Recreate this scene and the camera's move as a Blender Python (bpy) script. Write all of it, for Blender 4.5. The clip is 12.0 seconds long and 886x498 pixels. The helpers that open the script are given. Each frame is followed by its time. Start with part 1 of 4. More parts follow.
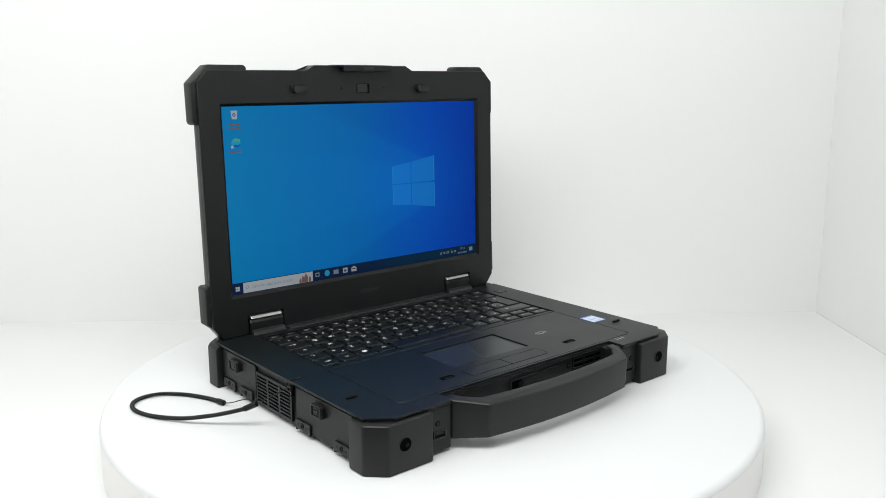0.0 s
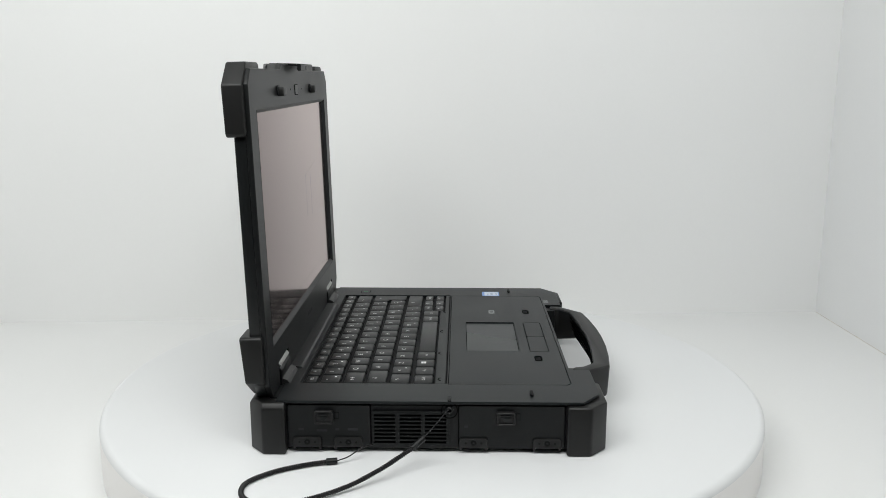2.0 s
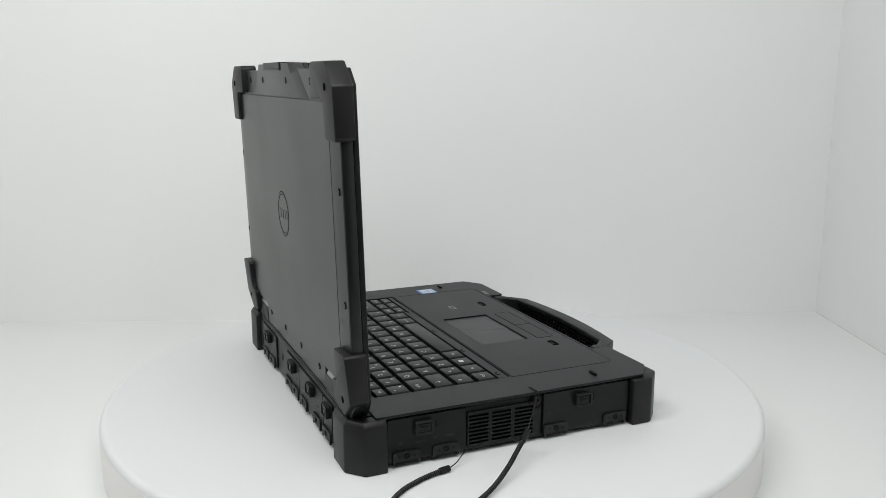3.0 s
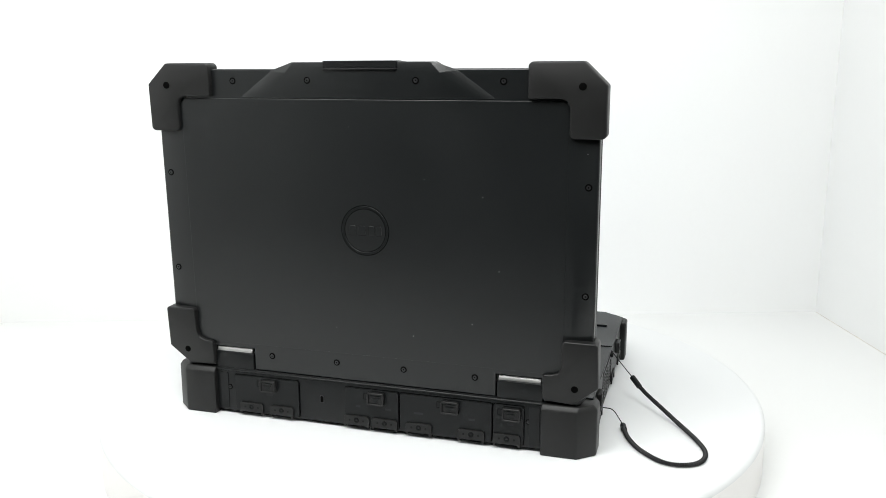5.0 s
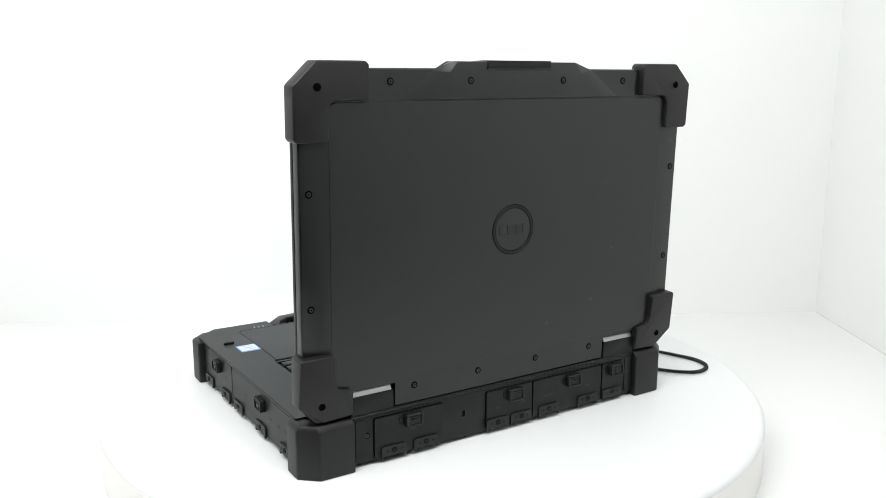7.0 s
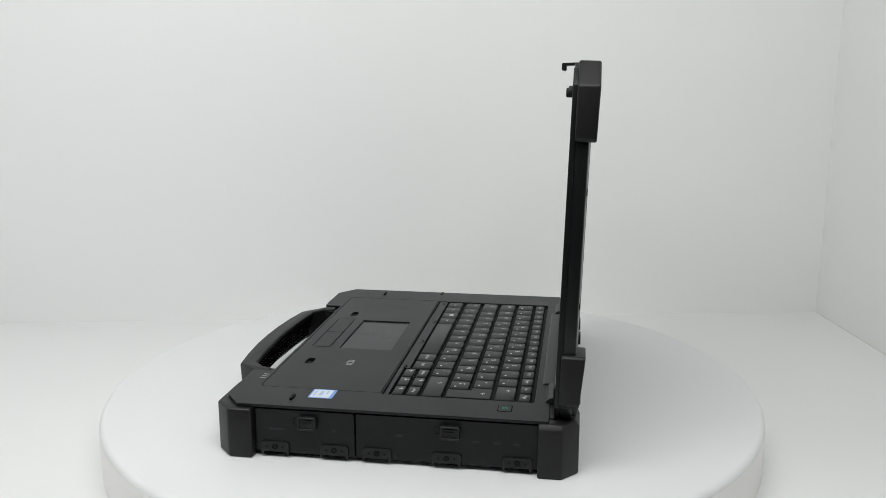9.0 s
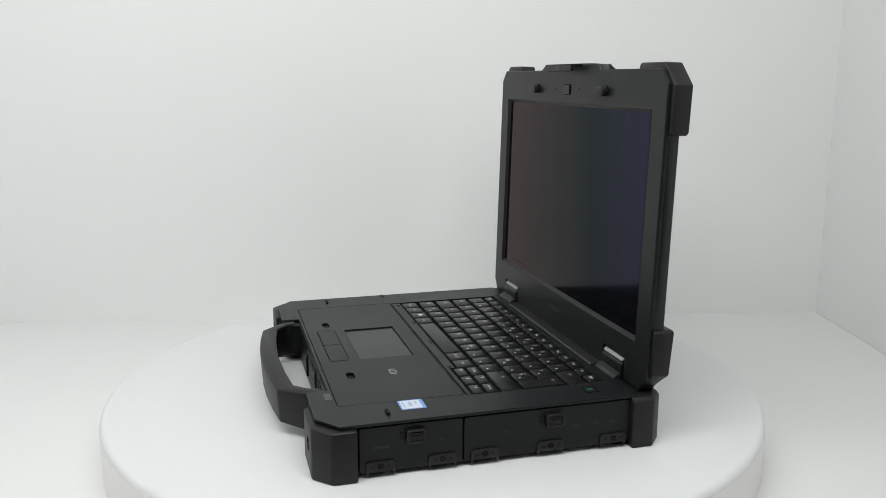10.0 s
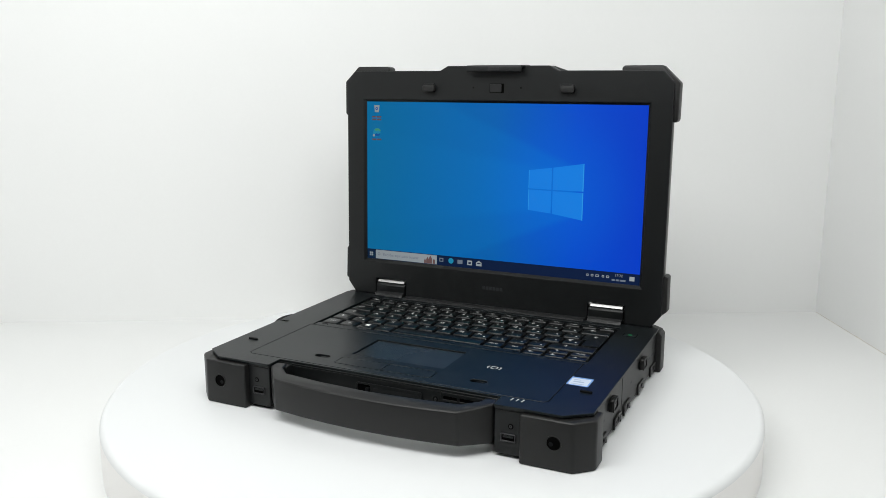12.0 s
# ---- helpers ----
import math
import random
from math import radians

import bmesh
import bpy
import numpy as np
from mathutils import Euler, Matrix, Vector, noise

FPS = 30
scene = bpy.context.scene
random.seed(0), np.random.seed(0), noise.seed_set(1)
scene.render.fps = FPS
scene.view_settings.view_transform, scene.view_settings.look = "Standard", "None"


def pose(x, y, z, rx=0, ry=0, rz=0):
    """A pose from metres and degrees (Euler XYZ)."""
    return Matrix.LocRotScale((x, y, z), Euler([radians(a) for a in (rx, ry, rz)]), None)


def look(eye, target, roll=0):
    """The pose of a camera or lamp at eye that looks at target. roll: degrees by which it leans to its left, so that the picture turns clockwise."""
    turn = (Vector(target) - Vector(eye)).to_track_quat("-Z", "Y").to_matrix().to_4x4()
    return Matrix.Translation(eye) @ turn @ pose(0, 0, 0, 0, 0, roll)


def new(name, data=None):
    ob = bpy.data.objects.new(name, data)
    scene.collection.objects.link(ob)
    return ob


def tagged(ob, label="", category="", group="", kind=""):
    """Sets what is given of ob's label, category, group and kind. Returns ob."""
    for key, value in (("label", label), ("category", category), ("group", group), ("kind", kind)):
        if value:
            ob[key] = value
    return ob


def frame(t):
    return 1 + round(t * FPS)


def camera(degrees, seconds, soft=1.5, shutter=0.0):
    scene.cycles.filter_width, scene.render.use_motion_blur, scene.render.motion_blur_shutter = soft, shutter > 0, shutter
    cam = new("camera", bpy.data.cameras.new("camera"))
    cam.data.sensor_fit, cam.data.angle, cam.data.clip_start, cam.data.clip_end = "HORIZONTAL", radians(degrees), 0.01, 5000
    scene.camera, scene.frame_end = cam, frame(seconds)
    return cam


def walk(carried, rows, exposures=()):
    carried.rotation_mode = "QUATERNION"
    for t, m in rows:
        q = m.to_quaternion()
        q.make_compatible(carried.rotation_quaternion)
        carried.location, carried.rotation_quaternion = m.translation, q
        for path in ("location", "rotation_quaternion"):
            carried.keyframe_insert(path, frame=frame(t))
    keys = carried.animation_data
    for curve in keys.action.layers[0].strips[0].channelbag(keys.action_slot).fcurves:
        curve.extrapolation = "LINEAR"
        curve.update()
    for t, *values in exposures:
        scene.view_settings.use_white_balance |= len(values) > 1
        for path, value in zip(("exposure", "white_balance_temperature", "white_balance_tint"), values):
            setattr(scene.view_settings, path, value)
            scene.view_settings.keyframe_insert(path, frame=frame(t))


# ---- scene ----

# ---------- camera: fixed on a tripod ----------
cam = camera(55.24, 12.0, soft=0.6)
EYE = pose(0.0, -0.77505, 0.28470, 90 - 11.485, 0.0, -0.67)
walk(cam, [(0.0, EYE), (12.0, EYE)], exposures=[
    (0.0, 0.40), (0.5, 0.36), (1.0, 0.28), (1.5, 0.18), (2.0, 0.06), (2.5, -0.02), (3.2, -0.06), (4.8, 0.60), (5.5, 0.70), (6.5, 0.70),
    (7.2, 0.55), (8.8, -0.05), (9.5, -0.05), (10.0, -0.02), (10.5, 0.06), (11.2, 0.16), (12.0, 0.28)])

# turn of the turntable, seconds and degrees
TURN = [(0.0, 39.67), (0.5, 51.74), (1.0, 63.86), (1.5, 76.05), (2.0, 88.22), (2.5, 100.52), (3.0, 112.99),
        (5.0, 162.22), (5.5, 174.63), (6.0, 187.01), (6.5, 199.43), (7.0, 211.80),
        (9.0, 260.31), (9.5, 272.55), (10.0, 284.90), (10.5, 297.18), (11.0, 309.42), (11.5, 321.62), (12.0, 333.99)]
OFFSET = (0.0116, 0.12505)      # the laptop's hinge line from the turntable's axis

# ---------- light ----------
world = bpy.data.worlds.new("studio")
scene.world = world
world.use_nodes = True
world.node_tree.nodes["Background"].inputs[0].default_value = (0.9, 0.95, 1.0, 1)
world.node_tree.nodes["Background"].inputs[1].default_value = 0.10


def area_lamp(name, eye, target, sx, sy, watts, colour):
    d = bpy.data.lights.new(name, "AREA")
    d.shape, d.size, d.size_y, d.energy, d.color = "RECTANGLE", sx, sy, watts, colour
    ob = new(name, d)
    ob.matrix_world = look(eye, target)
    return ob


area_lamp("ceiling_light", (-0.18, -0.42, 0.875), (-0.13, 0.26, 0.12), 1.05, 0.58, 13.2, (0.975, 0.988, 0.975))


# ---------- materials ----------
def material(name, colour, rough=0.5, metal=0.0, bump=0.0, grain=900.0, vary=0.12, stain=9.0, coat=0.0, rough_vary=0.08, specks=0.0, spec=0.26):
    m = bpy.data.materials.new(name)
    m.use_nodes = True
    nt = m.node_tree
    b = nt.nodes["Principled BSDF"]
    b.inputs["Roughness"].default_value, b.inputs["Metallic"].default_value = rough, metal
    b.inputs["Coat Weight"].default_value = coat
    b.inputs["Specular IOR Level"].default_value = spec
    tc = nt.nodes.new("ShaderNodeTexCoord")
    n1 = nt.nodes.new("ShaderNodeTexNoise")
    n1.inputs["Scale"].default_value, n1.inputs["Detail"].default_value = stain, 5.0
    n2 = nt.nodes.new("ShaderNodeTexNoise")
    n2.inputs["Scale"].default_value, n2.inputs["Detail"].default_value = grain, 3.0
    for n in (n1, n2):
        nt.links.new(tc.outputs["Object"], n.inputs["Vector"])
    mix = nt.nodes.new("ShaderNodeMix")
    mix.data_type = "RGBA"
    mix.inputs[6].default_value = (*[c * (1 - vary) for c in colour], 1)
    mix.inputs[7].default_value = (*[min(1, c * (1 + vary)) for c in colour], 1)
    av = nt.nodes.new("ShaderNodeMath")
    av.operation = "MULTIPLY_ADD"
    av.inputs[1].default_value = 0.35
    nt.links.new(n2.outputs[0], av.inputs[0])
    sc = nt.nodes.new("ShaderNodeMath")
    sc.operation = "MULTIPLY"
    sc.inputs[1].default_value = 0.65
    nt.links.new(n1.outputs[0], sc.inputs[0])
    nt.links.new(sc.outputs[0], av.inputs[2])
    nt.links.new(av.outputs[0], mix.inputs[0])
    col = mix.outputs[2]
    if specks:
        v = nt.nodes.new("ShaderNodeTexVoronoi")
        v.inputs["Scale"].default_value = 42.0
        nt.links.new(tc.outputs["Object"], v.inputs["Vector"])
        lt = nt.nodes.new("ShaderNodeMath")
        lt.operation = "LESS_THAN"
        lt.inputs[1].default_value = specks
        nt.links.new(v.outputs["Distance"], lt.inputs[0])
        dust = nt.nodes.new("ShaderNodeMix")
        dust.data_type = "RGBA"
        dust.inputs[7].default_value = (0.25, 0.25, 0.24, 1)
        nt.links.new(lt.outputs[0], dust.inputs[0])
        nt.links.new(col, dust.inputs[6])
        col = dust.outputs[2]
    nt.links.new(col, b.inputs["Base Color"])
    rr = nt.nodes.new("ShaderNodeMapRange")
    rr.inputs[3].default_value, rr.inputs[4].default_value = rough - rough_vary, min(1, rough + rough_vary)
    nt.links.new(n1.outputs[0], rr.inputs[0])
    nt.links.new(rr.outputs[0], b.inputs["Roughness"])
    if bump:
        bp = nt.nodes.new("ShaderNodeBump")
        bp.inputs["Strength"].default_value, bp.inputs["Distance"].default_value = bump, 0.0003
        nt.links.new(n2.outputs[0], bp.inputs["Height"])
        nt.links.new(bp.outputs[0], b.inputs["Normal"])
    return m


def slant_fade_gloss(nt, b):
    """The display's anti-glare film: its gloss takes over at a slant and paints in the panel's dimming and colour
    shift.
    """
    lw = nt.nodes.new("ShaderNodeLayerWeight")
    lw.inputs["Blend"].default_value = 0.5
    gl = nt.nodes.new("ShaderNodeBsdfGlossy")
    gl.inputs["Roughness"].default_value = 0.10
    # panel colour shift painted into gloss, square-on to slant: teal, dark, brown, pale pink
    hue = nt.nodes.new("ShaderNodeValToRGB")
    stops = hue.color_ramp.elements
    stops[0].position, stops[0].color = 0.15, (0.0, 0.03, 0.03, 1)
    stops[1].position, stops[1].color = 0.83, (0.62, 0.55, 0.54, 1)
    for at, c in ((0.28, (0.0, 0.06, 0.045)), (0.36, (0.005, 0.115, 0.10)), (0.47, (0.05, 0.078, 0.088)), (0.57, (0.035, 0.045, 0.047)), (0.66, (0.10, 0.076, 0.078)), (0.74, (0.28, 0.24, 0.24))):
        stops.new(at).color = (*c, 1)
    nt.links.new(lw.outputs["Facing"], hue.inputs[0])
    # the painted tint loses green towards the right of the screen
    place = nt.nodes.new("ShaderNodeTexCoord")
    split = nt.nodes.new("ShaderNodeSeparateXYZ")
    nt.links.new(place.outputs["Object"], split.inputs[0])
    across = nt.nodes.new("ShaderNodeMapRange")
    across.inputs[1].default_value, across.inputs[2].default_value = -0.06, 0.12
    nt.links.new(split.outputs[0], across.inputs[0])
    blue = nt.nodes.new("ShaderNodeMix")
    blue.data_type, blue.blend_type = "RGBA", "MULTIPLY"
    blue.inputs[7].default_value = (1.0, 0.42, 1.0, 1)
    nt.links.new(across.outputs[0], blue.inputs[0])
    nt.links.new(hue.outputs[0], blue.inputs[6])
    flatten = nt.nodes.new("ShaderNodeMapRange")
    flatten.inputs[1].default_value, flatten.inputs[2].default_value = 0.46, 0.60
    nt.links.new(lw.outputs["Facing"], flatten.inputs[0])
    tint = nt.nodes.new("ShaderNodeMix")
    tint.data_type = "RGBA"
    nt.links.new(flatten.outputs[0], tint.inputs[0])
    nt.links.new(blue.outputs[2], tint.inputs[6])
    nt.links.new(hue.outputs[0], tint.inputs[7])
    nt.links.new(tint.outputs[2], gl.inputs["Color"])
    mr = nt.nodes.new("ShaderNodeMapRange")
    mr.inputs[1].default_value, mr.inputs[2].default_value = 0.05, 0.44
    nt.links.new(lw.outputs["Facing"], mr.inputs[0])
    ms = nt.nodes.new("ShaderNodeMixShader")
    nt.links.new(mr.outputs[0], ms.inputs[0])
    nt.links.new(b.outputs[0], ms.inputs[1])
    nt.links.new(gl.outputs[0], ms.inputs[2])
    nt.links.new(ms.outputs[0], nt.nodes["Material Output"].inputs[0])


def glow(name, colour, strength):
    m = bpy.data.materials.new(name)
    m.use_nodes = True
    b = m.node_tree.nodes["Principled BSDF"]
    b.inputs["Base Color"].default_value = (0.004, 0.004, 0.004, 1)
    b.inputs["Roughness"].default_value = 0.36
    b.inputs["Specular IOR Level"].default_value = 0.04
    b.inputs["Emission Color"].default_value = (*colour, 1)
    b.inputs["Emission Strength"].default_value = strength * 0.62
    slant_fade_gloss(m.node_tree, b)
    return m


WHITE = material("white_panel", (0.82, 0.825, 0.82), 0.6, bump=0.05, grain=260, vary=0.025, stain=3.0)
BOARD = material("white_floor_panel", (0.775, 0.78, 0.775), 0.6, bump=0.05, grain=260, vary=0.025, stain=3.0)
GREY = material("grey_panel", (0.12, 0.12, 0.12), 0.8, bump=0.05, grain=260, vary=0.05, stain=3.0)
# paler than the platter top: front light on the edge put into its colour
RIM = material("lightened_warm_edge", (0.86, 0.845, 0.83), 0.5, bump=0.03, grain=400, vary=0.02, stain=6.0)
DISC = material("white_lacquer", (0.725, 0.735, 0.74), 0.45, bump=0.03, grain=400, vary=0.02, stain=6.0)
SHELL = material("black_painted_metal", (0.0046, 0.0054, 0.0057), 0.42, bump=0.22, grain=1600, vary=0.25, spec=0.31)
LIDBACK = material("black_lid_coating", (0.0054, 0.0064, 0.0067), 0.335, bump=0.22, grain=1800, vary=0.3, specks=0.018, spec=0.50)
DECK = material("black_soft_coating", (0.0048, 0.0067, 0.0076), 0.40, bump=0.2, grain=1800, vary=0.2, spec=0.29)
RUBBER = material("black_rubber", (0.0064, 0.0065, 0.0064), 0.47, bump=0.14, grain=1300, vary=0.25, spec=0.37)
PORT = material("black_port_plastic", (0.0038, 0.0046, 0.0049), 0.42, bump=0.2, grain=1500, vary=0.2, spec=0.29)
KEY = material("black_key_plastic", (0.0050, 0.0060, 0.0063), 0.34, bump=0.15, grain=1700, vary=0.2, spec=0.28)
TRAY = material("matte_black_tray", (0.004, 0.0045, 0.005), 0.6, vary=0.2, spec=0.12)
PAD = material("touchpad_film", (0.019, 0.022, 0.023), 0.27, bump=0.05, grain=2200, vary=0.12)
# matte near-black that paints in the shade of holes, notches and gaps
DARK = material("near_black_shade", (0.0015, 0.0015, 0.0015), 0.9, spec=0.02)
SCREW = material("dark_steel", (0.05, 0.05, 0.052), 0.4, metal=0.9, vary=0.2)
SILVER = material("satin_steel", (0.40, 0.40, 0.39), 0.42, metal=1.0, bump=0.08, grain=700, vary=0.1)
HINGE = material("grey_hinge_paint", (0.017, 0.0175, 0.018), 0.36, bump=0.15, grain=1500, vary=0.15)
LEGEND = material("white_print", (0.80, 0.80, 0.79), 0.6, vary=0.06)
PALE = material("pale_grey_print", (0.36, 0.38, 0.37), 0.6, vary=0.06)
FAINT = material("grey_print", (0.022, 0.024, 0.026), 0.6, vary=0.1)
CORD = material("black_cord", (0.016, 0.016, 0.017), 0.5, bump=0.3, grain=1500, vary=0.2)
STICK_B = material("blue_label", (0.16, 0.30, 0.62), 0.35, vary=0.1)
STICK_W = material("white_label", (0.58, 0.64, 0.72), 0.35, vary=0.12)
STICK_P = material("pale_blue_print", (0.36, 0.44, 0.56), 0.4)
GREEN = material("green_print", (0.03, 0.30, 0.12), 0.5)
TASK = glow("taskbar_glow", (0.003, 0.014, 0.060), 1.0)
UI_W = glow("pale_interface_glow", (0.70, 0.78, 0.84), 0.55)
UI_G = glow("grey_interface_glow", (0.25, 0.30, 0.38), 0.8)
UI_T = glow("teal_icon_glow", (0.02, 0.36, 0.62), 0.9)
UI_R = glow("brown_icon_glow", (0.30, 0.16, 0.16), 0.6)
PANE_G = glow("light_blue_pane_glow", (0.008, 0.235, 0.85), 1.12)
EDGE_G = glow("pale_pane_edge_glow", (0.03, 0.36, 0.90), 1.1)
UI_N = glow("green_icon_glow", (0.08, 0.42, 0.25), 0.9)
UI_B = glow("blue_icon_glow", (0.01, 0.12, 0.50), 0.9)


def panel_glass():
    """The lit display: a blue picture under an anti-glare film whose gloss takes over at a slant, painting in the
    panel's dimming.
    """
    m = bpy.data.materials.new("lit_display")
    m.use_nodes = True
    nt = m.node_tree
    b = nt.nodes["Principled BSDF"]
    b.inputs["Base Color"].default_value = (0.004, 0.004, 0.004, 1)
    b.inputs["Roughness"].default_value = 0.36
    b.inputs["Specular IOR Level"].default_value = 0.04
    tc = nt.nodes.new("ShaderNodeTexCoord")
    sep = nt.nodes.new("ShaderNodeSeparateXYZ")
    nt.links.new(tc.outputs["Object"], sep.inputs[0])
    r = nt.nodes.new("ShaderNodeMapRange")
    r.inputs[1].default_value, r.inputs[2].default_value = -0.155, 0.155
    nt.links.new(sep.outputs[0], r.inputs[0])
    ramp = nt.nodes.new("ShaderNodeValToRGB")
    e = ramp.color_ramp.elements
    e[0].position, e[0].color = 0.0, (0.000, 0.20, 0.47, 1)
    e[1].position, e[1].color = 1.0, (0.000, 0.055, 0.70, 1)
    k = e.new(0.5)
    k.color = (0.000, 0.150, 0.57, 1)
    k = e.new(0.78)
    k.color = (0.000, 0.085, 0.74, 1)
    nt.links.new(r.outputs[0], ramp.inputs[0])
    # soft light round the window sign
    d = nt.nodes.new("ShaderNodeVectorMath")
    d.operation = "DISTANCE"
    d.inputs[1].default_value = (0.066, 0.0, 0.171)
    nt.links.new(tc.outputs["Object"], d.inputs[0])
    g = nt.nodes.new("ShaderNodeMapRange")
    g.interpolation_type = "SMOOTHERSTEP"
    g.inputs[1].default_value, g.inputs[2].default_value = 0.0, 0.11
    g.inputs[3].default_value, g.inputs[4].default_value = 0.55, 0.0
    nt.links.new(d.outputs["Value"], g.inputs[0])
    mx = nt.nodes.new("ShaderNodeMix")
    mx.data_type = "RGBA"
    mx.inputs[7].default_value = (0.0, 0.145, 0.84, 1)
    nt.links.new(g.outputs[0], mx.inputs[0])
    nt.links.new(ramp.outputs[0], mx.inputs[6])
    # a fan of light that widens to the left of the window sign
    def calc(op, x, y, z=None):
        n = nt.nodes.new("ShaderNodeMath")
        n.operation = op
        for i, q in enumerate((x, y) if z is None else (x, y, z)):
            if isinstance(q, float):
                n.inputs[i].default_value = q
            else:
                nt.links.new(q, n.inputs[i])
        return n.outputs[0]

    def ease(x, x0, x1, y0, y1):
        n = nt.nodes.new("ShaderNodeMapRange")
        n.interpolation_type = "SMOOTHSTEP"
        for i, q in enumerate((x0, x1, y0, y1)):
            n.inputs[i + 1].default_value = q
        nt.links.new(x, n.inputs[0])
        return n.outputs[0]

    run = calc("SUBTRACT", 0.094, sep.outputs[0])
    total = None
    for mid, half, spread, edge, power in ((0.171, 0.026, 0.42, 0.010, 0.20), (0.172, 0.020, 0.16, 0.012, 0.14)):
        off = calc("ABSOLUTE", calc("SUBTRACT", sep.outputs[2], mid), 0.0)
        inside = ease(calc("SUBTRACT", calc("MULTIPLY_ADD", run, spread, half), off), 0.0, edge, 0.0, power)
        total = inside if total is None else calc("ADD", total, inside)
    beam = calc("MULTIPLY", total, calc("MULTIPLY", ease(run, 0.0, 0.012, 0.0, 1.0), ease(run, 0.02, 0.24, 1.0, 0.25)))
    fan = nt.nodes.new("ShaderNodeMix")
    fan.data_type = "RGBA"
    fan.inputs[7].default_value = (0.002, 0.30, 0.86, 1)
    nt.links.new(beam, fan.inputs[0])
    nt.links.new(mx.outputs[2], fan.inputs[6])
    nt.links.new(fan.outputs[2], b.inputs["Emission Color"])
    b.inputs["Emission Strength"].default_value = 0.64
    slant_fade_gloss(nt, b)
    return m


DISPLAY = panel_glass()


# ---------- mesh helpers (millimetres) ----------
def put(axis, a, b, c):
    """A point from plane coordinates a, b and depth c along an axis."""
    return {"z": (a, b, c), "y": (a, c, b), "x": (c, a, b)}[axis]


def soften(bm, width, segments=2, angle=28):
    if width <= 0:
        return bm
    bm.normal_update()
    edges = [e for e in bm.edges if len(e.link_faces) == 2 and e.calc_face_angle(0) > radians(angle)]
    bmesh.ops.bevel(bm, geom=edges, offset=width, offset_type="OFFSET", segments=segments, profile=0.5, affect="EDGES", clamp_overlap=True)
    return bm


def prism(outline, a0, a1, axis="z", bevel=0.0, holes=(), segments=2, bm=None):
    """A slab with an outline, and holes right through it, from depth a0 to a1."""
    out = bm or bmesh.new()
    t = bmesh.new()
    edges = []
    for loop in (outline, *holes):
        vs = [t.verts.new(put(axis, p[0], p[1], a0)) for p in loop]
        edges += [t.edges.new((vs[i], vs[(i + 1) % len(vs)])) for i in range(len(vs))]
    if holes:
        bmesh.ops.triangle_fill(t, use_beauty=True, use_dissolve=False, edges=edges)
        bmesh.ops.dissolve_limit(t, angle_limit=0.01, verts=t.verts, edges=[e for e in t.edges if len(e.link_faces) == 2])
    else:
        t.faces.new(t.verts[:])
    ex = bmesh.ops.extrude_face_region(t, geom=t.faces[:])
    delta = Vector(put(axis, 0, 0, a1 - a0))
    for v in [g for g in ex["geom"] if isinstance(g, bmesh.types.BMVert)]:
        v.co += delta
    bmesh.ops.recalc_face_normals(t, faces=t.faces)
    soften(t, bevel, segments)
    me = bpy.data.meshes.new("t")
    t.to_mesh(me)
    t.free()
    out.from_mesh(me)
    bpy.data.meshes.remove(me)
    return out


def block(x0, x1, y0, y1, z0, z1, bevel=0.4, segments=2, bm=None):
    return prism([(x0, y0), (x1, y0), (x1, y1), (x0, y1)], z0, z1, "z", bevel, segments=segments, bm=bm)


def rect(x0, x1, y0, y1, r=0.0, n=4):
    """A rectangle as an outline, with round corners."""
    if r <= 0:
        return [(x0, y0), (x1, y0), (x1, y1), (x0, y1)]
    pts = []
    for cx, cy, s in ((x1 - r, y0 + r, -90), (x1 - r, y1 - r, 0), (x0 + r, y1 - r, 90), (x0 + r, y0 + r, 180)):
        for i in range(n + 1):
            a = radians(s + 90 * i / n)
            pts.append((cx + r * math.cos(a), cy + r * math.sin(a)))
    return pts


def circle(cx, cy, r, n=20):
    return [(cx + r * math.cos(2 * math.pi * i / n), cy + r * math.sin(2 * math.pi * i / n)) for i in range(n)]


def mirror(pts):
    return [(-x, y) for x, y in reversed(pts)]


def tube(points, radius, sides=8, coil=0.0, step=0.6, every=2):
    """A round cord along smooth points; coil: depth of its winding."""
    path = []
    p = [Vector(q) for q in points]
    p = [2 * p[0] - p[1]] + p + [2 * p[-1] - p[-2]]
    for i in range(1, len(p) - 2):
        n = max(2, int((p[i + 1] - p[i]).length / step))
        for k in range(n):
            t = k / n
            path.append(0.5 * (2 * p[i] + (p[i + 1] - p[i - 1]) * t + (2 * p[i - 1] - 5 * p[i] + 4 * p[i + 1] - p[i + 2]) * t * t
                               + (3 * p[i] - p[i - 1] - 3 * p[i + 1] + p[i + 2]) * t ** 3))
    path.append(p[-2])
    bm = bmesh.new()
    rings = []
    for i, q in enumerate(path):
        d = (path[min(i + 1, len(path) - 1)] - path[max(i - 1, 0)]).normalized()
        u = d.cross(Vector((0, 0, 1)))
        u = u.normalized() if u.length > 1e-4 else Vector((1, 0, 0))
        v = u.cross(d)
        r = radius - (coil if i % every else 0.0)
        rings.append([bm.verts.new(q + r * (math.cos(2 * math.pi * k / sides) * u + math.sin(2 * math.pi * k / sides) * v)) for k in range(sides)])
    for a, b in zip(rings, rings[1:]):
        for k in range(sides):
            bm.faces.new((a[k], a[(k + 1) % sides], b[(k + 1) % sides], b[k]))
    bm.faces.new(rings[0])
    bm.faces.new(rings[-1][::-1])
    bmesh.ops.recalc_face_normals(bm, faces=bm.faces)
    return bm


